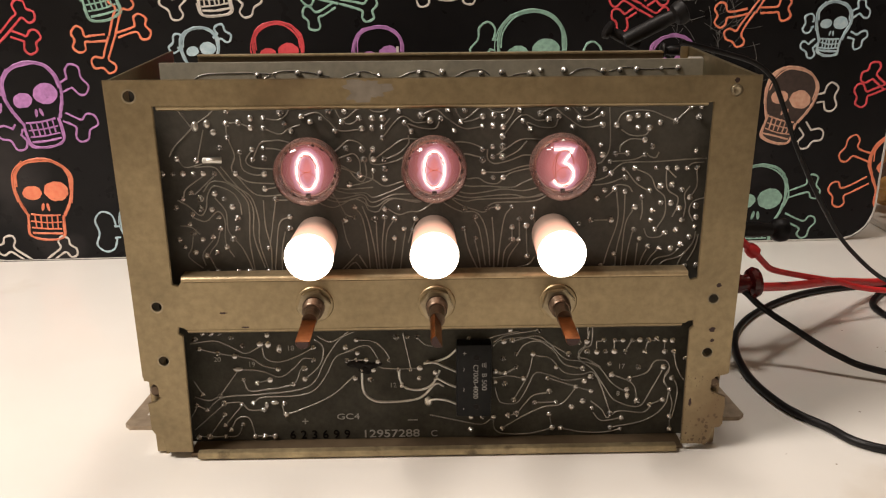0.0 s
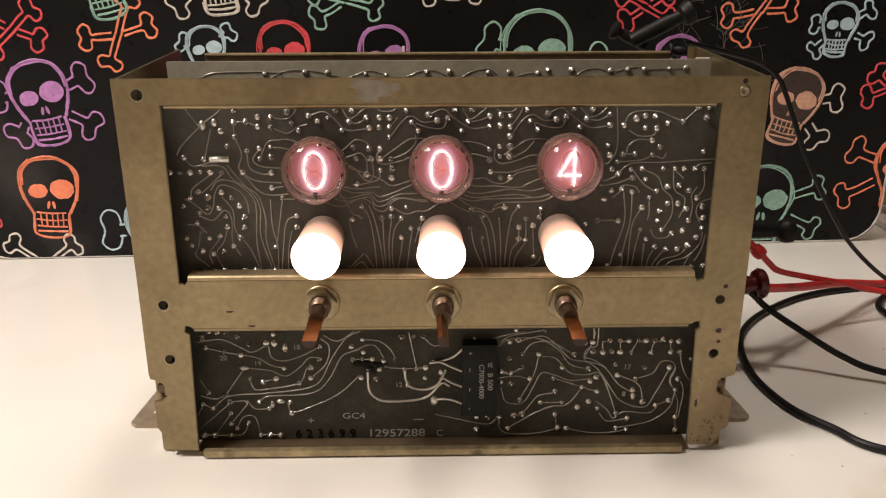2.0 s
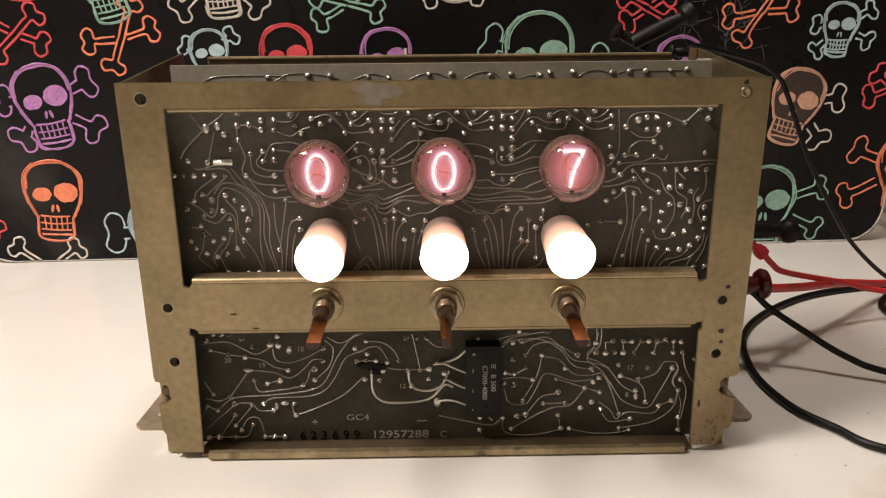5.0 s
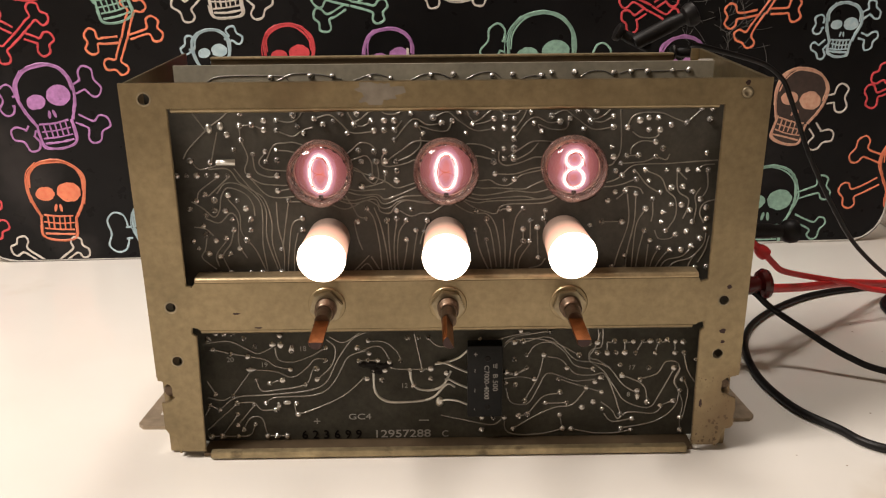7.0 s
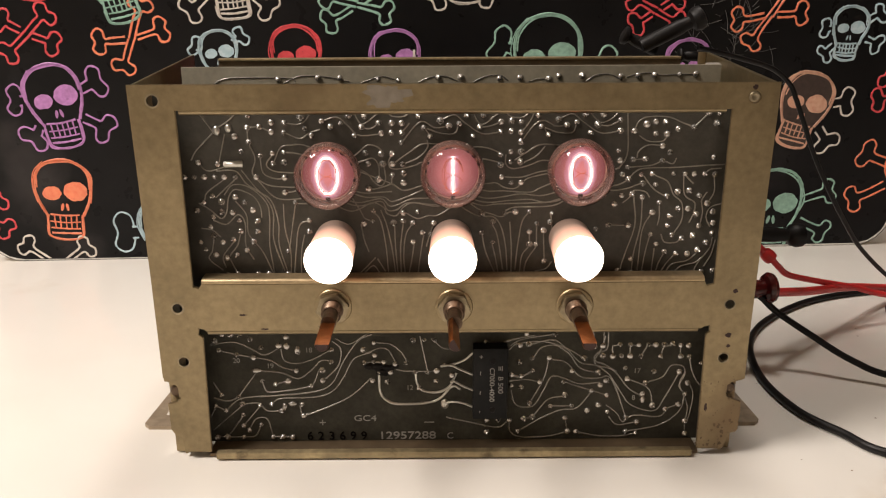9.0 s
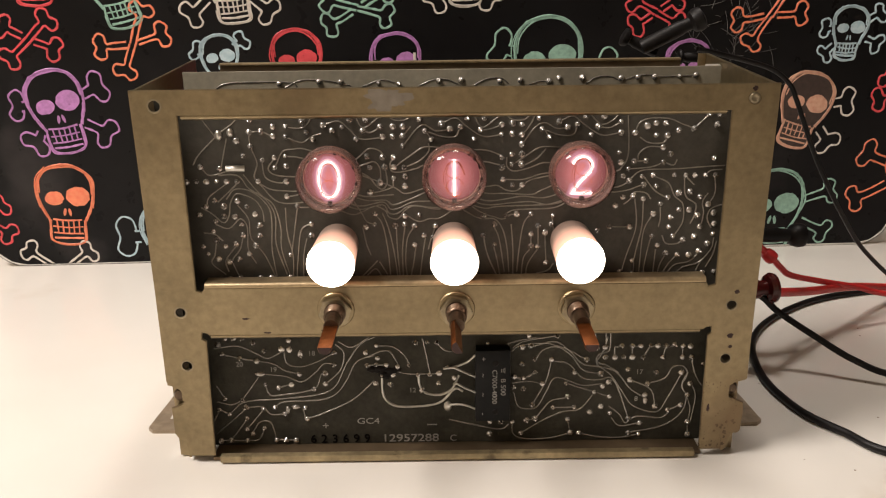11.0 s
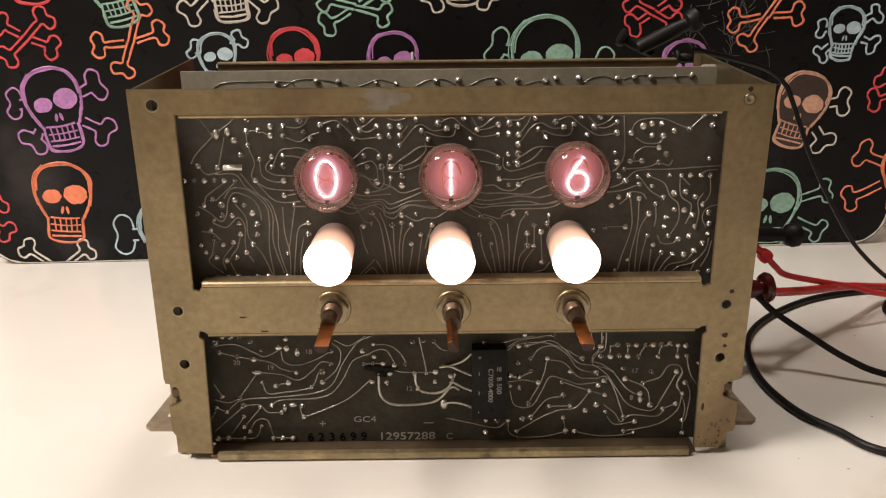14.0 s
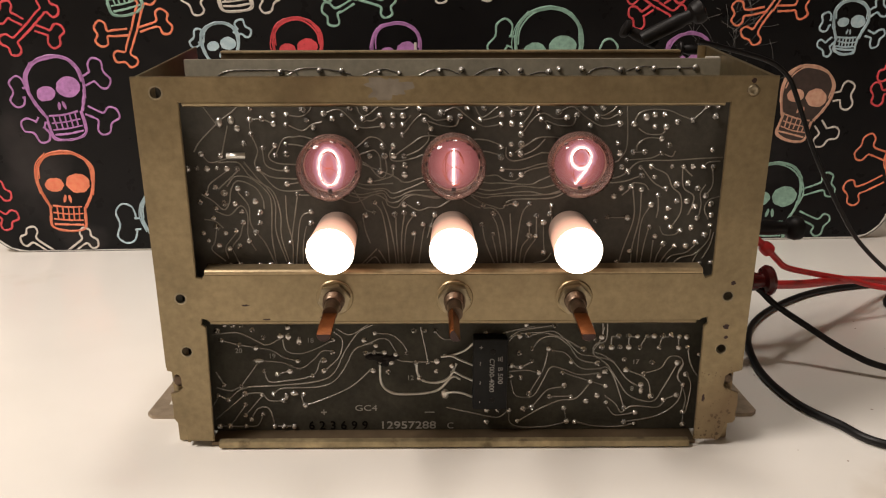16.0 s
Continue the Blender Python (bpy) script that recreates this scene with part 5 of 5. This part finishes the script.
bm = bmesh.new()
bmesh.ops.create_icosphere(bm, subdivisions=2, radius=0.0024, matrix=Matrix.Translation((-0.0040, YB, 0.0228)) @ Matrix.Diagonal((0.9, 0.6, 1.2, 1)))
part("solder_blob", bm, TIN, counter_board)

for bx, bz, bw, bh in ((-85.7, 55.5, 1.9, 1.5), (-81.8, 55.1, 1.5, 1.9), (-97.2, 42.2, 2.6, 1.4), (-76.5, 52.9, 1.5, 2.4), (-84.7, 21.9, 1.3, 2.0), (-80.6, 23.4, 2.2, 1.4), (-75.4, 16.6, 1.2, 1.6), (95.6, 24.5, 1.4, 2.2), (87.2, 36.3, 1.6, 1.6)):
    bm = bmesh.new()
    bmesh.ops.create_uvsphere(bm, u_segments=10, v_segments=7, radius=1)
    for v in bm.verts:
        v.co *= 1 + random.uniform(-0.12, 0.12)
    bm.transform(Matrix.Translation((bx / 1000, YB, bz / 1000)) @ Matrix.Diagonal((bw / 1000, 0.0012, bh / 1000, 1)))
    part("solder_blob", bm, SOLDER, counter_board)

rectifier = thing("bridge_rectifier", "black moulded rectifier block with printed rating, wired to the lower board", "rectifier")
part("case", box((0.0098, 0.0052, 0.0182), (0.0268, YB - 0.0003, 0.0568), 0.0007), CHIP, rectifier)
lettering("rating_print", "B 500", 0.0232, 0.00508, 0.0372, 0.0025, INK_WHITE, rectifier, -90, 1.15)
lettering("rating_print", "C7000-4000", 0.0190, 0.00508, 0.0373, 0.0024, INK_WHITE, rectifier, -90, 1.1)
part("maker_mark", box((0.0222, 0.00500, 0.0452), (0.0226, 0.0051, 0.0472)), INK_WHITE, rectifier)
part("maker_mark", box((0.0230, 0.00500, 0.0452), (0.0234, 0.0051, 0.0472)), INK_WHITE, rectifier)
part("maker_mark", box((0.0238, 0.00500, 0.0448), (0.0242, 0.0051, 0.0476)), INK_WHITE, rectifier)
for z, txt in ((0.0525, "+"), (0.0437, "~"), (0.0330, "~"), (0.0225, "-")):
    lettering("pole_mark", txt, 0.0135, 0.00508, z, 0.0026, INK_WHITE, rectifier, -90)
for zc in (0.0500, 0.0235):
    part("moulding_dimple", lathe([(0, 0.0002), (0.0013, 0.0002), (0.0015, 0)], "y", (0.0195, 0.0052, zc), 14), SCORCH, rectifier)
for p0, p1, p2, p3 in (((-0.002, 0.0445), (0.002, 0.0465), (0.006, 0.0490), (0.0098, 0.0528)), ((-0.006, 0.0440), (-0.001, 0.0452), (0.004, 0.0435), (0.0098, 0.0410)),
                       ((-0.001, 0.0355), (0.001, 0.0362), (0.005, 0.0345), (0.0098, 0.0325)), ((-0.004, 0.0235), (0.0, 0.0250), (0.005, 0.0250), (0.0098, 0.0232))):
    pts = [(p0[0], YB - 0.0006, p0[1]), (p1[0], YB - 0.0022, p1[1]), (p2[0], YB - 0.0035, p2[1]), (p3[0], YB - 0.0040, p3[1])]
    part("lead_wire", hose(smooth_line(pts), 0.00055), TIN, rectifier, "bright tinned wire")

# ---------------------------------------------------------------- potentiometers
pot = thing("potentiometer", "potentiometer with bare brass shaft, nut and washer on the crossbar", "potentiometer", "potentiometers on the crossbar", at=(-0.0560, 0, 0.0815))
hexa = bmesh.new()
hv0 = [hexa.verts.new((0.0079 * math.cos(radians(60 * i + 12)), -0.0012, 0.0079 * math.sin(radians(60 * i + 12)))) for i in range(6)]
hexa.faces.new(hv0)
ext = bmesh.ops.extrude_face_region(hexa, geom=hexa.faces[:])
for v in (g for g in ext["geom"] if isinstance(g, bmesh.types.BMVert)):
    v.co.y = -0.0042
bmesh.ops.recalc_face_normals(hexa, faces=hexa.faces)
bmesh.ops.bevel(hexa, geom=[e for e in hexa.edges], offset=0.0004, segments=2, affect="EDGES")
part("washer", lathe([(0, 0.0002), (0.0086, 0.0002), (0.0088, 0.0006), (0.0084, 0.0010), (0.0060, 0.0012), (0, 0.0012)], "y", segs=36), ZINC, pot, "thin washer")
part("nut", hexa, NUT, pot)
thread = [(0, 0.0036), (0.0052, 0.0036), (0.0052, 0.0044), (0.0047, 0.0044)]
for i in range(8):
    thread += [(0.0047, 0.0046 + i * 0.0007), (0.0043, 0.00495 + i * 0.0007)]
part("bushing", lathe(thread + [(0.0040, 0.0104), (0, 0.0104)], "y", segs=28), BUSHING, pot)
part("collar", lathe([(0.00345, 0.0104), (0.00345, 0.0200), (0, 0.0200)], "y", segs=24), BUSHING, pot)
shaft = bmesh.new()
n = 20
prof = []
for i in range(n + 1):
    a = radians(172 + 196 * i / n)
    prof.append((0.0031 * math.cos(a), 0.0031 * math.sin(a)))
rows = [[shaft.verts.new((x, -h, z)) for x, z in prof] for h in (0.0198, 0.0420, 0.0426)]
for v in rows[2]:
    v.co.x, v.co.z = v.co.x * 0.9, v.co.z * 0.9
for a, b in zip(rows, rows[1:]):
    for i in range(len(prof)):
        j = (i + 1) % len(prof)
        shaft.faces.new((a[i], a[j], b[j], b[i]))
# Dark metal on the end face paints in its shade; the shaft is brass.
tip = shaft.faces.new(rows[2])
tip.material_index = 1
shaft.faces.new(rows[0][::-1])
bmesh.ops.recalc_face_normals(shaft, faces=shaft.faces)
part("shaft", shaft, [BRASS, ANODE], pot, "copper-coloured shaft with a flat")
part("housing", lathe([(0, -0.0016), (0.010, -0.0016), (0.010, -0.0105), (0, -0.0105)], "y", segs=24), BUSHING, pot)
turned = copy_thing(pot, pose(0.0004, 0, 0.0812))
for piece in turned.children:
    if piece.name.startswith(("shaft", "nut")):
        piece.rotation_euler = (0, radians(62 if piece.name.startswith("shaft") else 20), 0)
copy_thing(pot, pose(0.0568, 0, 0.0812))

# ---------------------------------------------------------------- lit push-button lamps
lamp = thing("indicator_lamp", "round white indicator lamp, lit, on the display board", "lamp", "indicator lamps", at=(-0.0549, YB, 0.1103))
part("sleeve", lathe([(0, 0.0001), (0.0092, 0.0001), (0.0097, 0.0009), (0.0101, 0.0150), (0.0105, 0.0300)], "y", segs=40), LAMP_BODY, lamp, "milky sleeve")
part("cap", lathe([(0.0105, 0.0300), (0.01065, 0.0305), (0.0106, 0.0311), (0.0101, 0.0318), (0.0083, 0.0322), (0, 0.0323)], "y", segs=40), LAMP_CAP, lamp, "glowing white cap")
copy_thing(lamp, pose(-0.0005, YB, 0.1104))
copy_thing(lamp, pose(0.0549, YB, 0.1104))

# ---------------------------------------------------------------- numeral tubes


def arc(cx, cz, rx, rz, a0, a1, n=14):
    return [(cx + rx * math.cos(radians(a0 + (a1 - a0) * i / n)), cz + rz * math.sin(radians(a0 + (a1 - a0) * i / n))) for i in range(n + 1)]


GLYPHS = {
    0: [arc(0, 0, 5.2, 9.2, 0, 360, 28)],
    1: [[(0, 9.4), (0, 3), (0, -3), (0, -9.4)]],
    2: [arc(0, 4.6, 4.9, 4.8, 165, -35, 14) + [(-1.0, -3.5), (-5.2, -9.2), (5.2, -9.2)]],
    3: [[(-5.0, 9.2), (4.9, 9.2), (0.2, 2.4)] + arc(0, -3.6, 5.3, 5.7, 75, -150, 16)],
    4: [[(2.0, -9.4), (2.0, 9.4), (-5.6, -3.8), (5.6, -3.8)]],
    5: [[(4.6, 9.2), (-3.8, 9.2), (-4.6, 1.4)] + arc(0, -3.4, 5.2, 5.8, 125, -145, 18)],
    6: [[(2.6, 9.4), (-2.2, 3.2)] + arc(0, -3.8, 5.0, 5.5, 150, 510, 26)],
    7: [[(-5.2, 9.2), (5.2, 9.2), (0.6, -1.0), (-1.0, -9.4)]],
    8: [arc(0, 4.9, 4.2, 4.4, -90, 270, 24), arc(0, -4.5, 5.0, 4.9, 90, 450, 24)],
    9: [[(-2.6, -9.4), (2.2, -3.2)] + arc(0, 3.8, 5.0, 5.5, -30, -390, 26)],
}
# Depth of the numeral on show; all numerals glow the whole time.
SHOWN_Y = -0.0215


# Depth of a waiting numeral, out of sight behind the board.
def hidden_y(i):
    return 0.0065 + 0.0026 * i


def numeral(digit, parent):
    """One glowing cathode of a tube, with its gas halo."""
    bm = bmesh.new()
    for line in GLYPHS[digit]:
        closed = math.dist(line[0], line[-1]) < 0.01
        pts = [Vector((x * 0.0009, 0, z * 0.00092)) for x, z in (line[:-1] if closed else line)]
        dense = []
        for a, b in zip(pts, pts[1:] + (pts[:1] if closed else [])):
            m = max(1, int((b - a).length / 0.0012))
            dense += [a.lerp(b, k / m) for k in range(m)]
        if not closed:
            dense.append(pts[-1])
        hose(dense, 0.00052, 6, bm, closed)
        for k, width in enumerate((0.0014, 0.0020, 0.0026, 0.0034, 0.0044, 0.0057)):
            had = len(bm.faces)
            ribbon([p + Vector((0, 0.0003 + 0.0002 * k, 0)) for p in dense], width, 0.00002, bm, closed, 0.16)
            bm.faces.ensure_lookup_table()
            for f in bm.faces[had:]:
                f.material_index = 1 if k < 3 else 2
    return part("numeral", bm, [NEON, HALO, HALO_FAR], parent, "glowing numeral " + str(digit))


# Unlit wires coloured red in place of the numeral glow they reflect.
CATHODE = material("glow_red_cathode_wire", (0.55, 0.13, 0.06), 0.4, 0.4)


def numeral_tube(x, z, digits, first, seed):
    random.seed(seed)
    tube = thing("numeral_tube", "glass numeral tube with a pink glowing digit, on the display board", "display tube", "numeral tubes", at=(x, YB, z - 0.0006))
    tube.scale = (0.955, 1, 0.95)
    part("base", lathe([(0, 0.0002), (0.0108, 0.0002), (0.0112, 0.0010), (0.0112, 0.0130), (0, 0.0136)], "y", segs=36), SCORCH, tube, "black base")
    glass = part("glass_bulb", lathe([(0.0105, 0.0138), (0.0138, 0.0143), (0.0147, 0.0154), (0.0149, 0.0172), (0.0149, 0.0235), (0.0146, 0.0262), (0.0132, 0.0287), (0.0105, 0.0305), (0.0070, 0.0316), (0.0035, 0.0321), (0, 0.0323)],
                                     "y", segs=48), GLASS, tube, "clear domed glass")
    glass.visible_shadow = False
    rim = part("glass_rim", lathe([(0.0121, 0.0178), (0.0146, 0.0165), (0.0147, 0.0215), (0.0143, 0.0240), (0.0136, 0.0225), (0.0121, 0.0205), (0.0121, 0.0178)], "y", segs=48), RIM_GLASS, tube, "cloudy pinkish rim of the glass")
    rim.visible_shadow = False
    part("anode_cup", lathe([(0, 0.0150), (0.0112, 0.0151), (0.0118, 0.0154), (0.0119, 0.0188), (0.0121, 0.0190), (0.0122, 0.0147), (0, 0.0145)], "y", segs=40), CUP, tube, "dark red-brown cup")
    part("gas_haze", lathe([(0, 0.0188), (0.0060, 0.0186), (0.0100, 0.0180), (0.0117, 0.0172)], "y", segs=40), HAZE, tube, "pink glowing gas")
    for k in range(22):
        a = 2 * math.pi * (k + random.uniform(0.1, 0.5)) / 22
        if random.random() < 0.75:
            b = a + random.uniform(0.06, 0.16)
            ends = [(0.0124 * math.cos(q), -0.0215, 0.0124 * math.sin(q)) for q in (a, (a + b) / 2, b)]
            part("support_pin", hose(ends, random.uniform(0.0003, 0.00055), 6), ANODE, tube)
    for rx, rz, cx, cz in ((0.0043, 0.0082, 0.0004, 0.0), (0.0036, 0.0040, -0.0002, 0.0042), (0.0040, 0.0043, 0.0003, -0.0042), (0.0047, 0.0074, -0.0003, 0.0003)):
        ring = [Vector((cx + rx * math.cos(q), -0.0232 + random.uniform(-0.0002, 0.0002), cz + rz * math.sin(q))) for q in (i * math.pi / 14 + 0.2 for i in range(24))]
        part("cathode_wire", hose(ring, 0.00013, 4), CATHODE, tube, "thin unlit wire, reddened for reflected glow")
    part("getter_stud", box((-0.0011, -0.0225, -0.0118), (0.0011, -0.0212, -0.0098), 0.0004), ANODE, tube, "small dark stud")
    # Unseen closed can, added to block the glow of the waiting numerals.
    part("socket", lathe([(0, -0.0018), (0.0150, -0.0018), (0.0150, -0.0345), (0, -0.0345)], "y", segs=32), CHIP, tube, "unseen black can, added to hide the waiting numerals")
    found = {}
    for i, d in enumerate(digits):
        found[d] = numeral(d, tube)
        found[d].location = (0, SHOWN_Y if d == first else hidden_y(i), 0)
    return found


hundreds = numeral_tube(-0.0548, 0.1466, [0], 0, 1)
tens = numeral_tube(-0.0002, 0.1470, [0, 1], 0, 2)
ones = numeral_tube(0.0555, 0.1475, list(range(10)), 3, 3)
random.seed(11)

# ---------------------------------------------------------------- leads and plugs


def cable(name, pts, r, mat, label):
    ob = solid(name, hose(smooth_line([(a / 1000, b / 1000, c / 1000) for a, b, c in pts], 10), r, 10), mat, label, "cable")
    return ob


def plug(name, a, b, r, mat, label):
    """A test-lead plug: ribbed grip, waist and flared flange, from a to b."""
    a, b = Vector(a), Vector(b)
    ln = (b - a).length
    ob = thing(name, label, "plug")
    ob.matrix_world = Matrix.Translation(a) @ (b - a).to_track_quat("Z", "Y").to_matrix().to_4x4()
    part("grip", lathe([(0, 0), (r * 0.8, 0), (r * 0.9, ln * 0.05), (r * 0.9, ln * 0.62), (r * 0.78, ln * 0.68), (r * 0.78, ln * 0.78)], segs=24), mat, ob)
    part("flange", lathe([(r * 0.78, ln * 0.78), (r * 1.25, ln * 0.82), (r * 1.45, ln * 0.90), (r * 1.35, ln * 0.97), (r * 0.8, ln), (0, ln)], segs=24), mat, ob)
    return ob


plug("black_plug", (0.1680, 0.122, 0.0770), (0.2165, 0.125, 0.0748), 0.0052, PLUG_BLACK, "black plastic plug in the chassis side")
plug("red_plug", (0.1620, 0.096, 0.0500), (0.1915, 0.100, 0.0505), 0.0064, PLUG_RED, "dark red plastic plug in the chassis side")
plug("red_plug", (0.1680, 0.117, 0.0860), (0.1970, 0.120, 0.0610), 0.0030, CABLE_RED, "red plastic plug with a sleeve")
plug("black_plug", (0.1070, 0.116, 0.1890), (0.1405, 0.116, 0.2055), 0.0047, PLUG_BLACK, "black plastic plug leaning on the rear rail")
plug("black_plug", (0.1395, 0.1105, 0.1838), (0.1262, 0.1105, 0.1842), 0.0030, PLUG_BLACK, "short black plastic plug at the rear corner")
plug("black_plug", (0.1160, 0.119, 0.1862), (0.0965, 0.119, 0.1955), 0.0036, PLUG_BLACK, "small black plug on the rear rail")
cable("black_cable", [(150, 100, 63), (180, 98, 48), (194, 98, 36), (212, 92, 24.5), (235, 80, 12), (259, 69, 6), (330, 40, 2.4), (430, 10, 2.4)], 0.0020, CABLE_BLACK, "black rubber test lead lying on the table")
cable("black_cable", [(430, -60, 2.4), (300, -30, 2.4), (221, -6, 2.4), (201, 17, 2.4), (187, 41, 2.4), (182, 80, 2.4), (192, 126, 2.4), (216, 162, 2.4), (256, 194, 2.4), (296, 210, 2.4), (334, 214, 2.4), (430, 212, 2.4)], 0.0022, CABLE_BLACK, "black rubber test lead looped on the table")
cable("red_cable", [(190, 99, 49), (193, 100, 47.5), (223, 125, 38), (272, 165, 25), (329, 205, 9), (430, 240, 2.5)], 0.0027, CABLE_RED, "bright red rubber test lead")
cable("red_cable", [(194, 119, 64), (204, 125, 54), (213, 130, 47), (239, 145, 37), (267, 155, 29), (307, 165, 18), (430, 190, 2)], 0.0020, CABLE_RED, "thin bright red test lead")
cable("black_cable", [(139, 117, 188), (167, 125, 181), (189, 135, 174), (202, 140, 165), (208, 141, 155), (215, 143, 141), (229, 147, 114), (253, 156, 78), (279, 170, 48), (320, 190, 16), (360, 210, 2.0), (430, 240, 2.0)], 0.0015, CABLE_BLACK, "black test lead hanging from the rear plug")
cable("black_cable", [(400, 215, 2.4), (340, 208, 2.4), (315, 190, 2.4), (306, 170, 2.4), (318, 148, 2.4), (400, 120, 2.4)], 0.0022, CABLE_BLACK, "black test lead bent on the table")

# ---------------------------------------------------------------- goods beside the panel
bag = thing("snack_bag", "clear plastic bag of yellow snacks beside the black panel", "bag")
bag_film = part("film", box((0.402, 0.345, 0.0), (0.53, 0.43, 0.10), 0.012, segs=3), FILM, bag)
bag_film.visible_shadow = False
snacks = bmesh.new()
for k in range(70):
    cx, cy, cz = random.uniform(0.412, 0.52), random.uniform(0.356, 0.42), random.uniform(0.010, 0.075)
    bmesh.ops.create_icosphere(snacks, subdivisions=2, radius=random.uniform(0.007, 0.011), matrix=Matrix.Translation((cx, cy, cz)) @ Euler((random.random() * 3, random.random() * 3, 0)).to_matrix().to_4x4() @ Matrix.Diagonal((1, 0.7, 1.2, 1)))
part("snacks", snacks, CORN, bag, "yellow puffed snacks")
part("base_tray", box((0.406, 0.349, 0.0002), (0.526, 0.426, 0.006), 0.002), PAPER, bag)
carton = thing("carton", "brown cardboard carton with a white label, behind the snack bag", "box")
part("carton_body", box((0.400, 0.435, 0.0), (0.58, 0.56, 0.165), 0.002), CARTON, carton)
part("label", box((0.402, 0.4335, 0.105), (0.47, 0.4348, 0.128)), PAPER, carton, "white paper label")
part("tape", box((0.402, 0.4335, 0.130), (0.47, 0.4348, 0.150)), CHIP, carton, "dark tape strip")

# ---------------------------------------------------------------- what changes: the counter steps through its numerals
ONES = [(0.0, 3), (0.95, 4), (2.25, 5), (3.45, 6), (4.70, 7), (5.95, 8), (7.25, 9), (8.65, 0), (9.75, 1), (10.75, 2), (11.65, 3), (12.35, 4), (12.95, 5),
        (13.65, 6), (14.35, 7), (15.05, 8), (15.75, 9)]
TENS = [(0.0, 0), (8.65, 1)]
END = 16.0


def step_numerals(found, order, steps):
    """Slides each always-glowing numeral forward while shown, else hides it in the socket."""
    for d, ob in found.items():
        back, lit = pose(0, hidden_y(order.index(d)), 0), pose(0, SHOWN_Y, -0.0002)
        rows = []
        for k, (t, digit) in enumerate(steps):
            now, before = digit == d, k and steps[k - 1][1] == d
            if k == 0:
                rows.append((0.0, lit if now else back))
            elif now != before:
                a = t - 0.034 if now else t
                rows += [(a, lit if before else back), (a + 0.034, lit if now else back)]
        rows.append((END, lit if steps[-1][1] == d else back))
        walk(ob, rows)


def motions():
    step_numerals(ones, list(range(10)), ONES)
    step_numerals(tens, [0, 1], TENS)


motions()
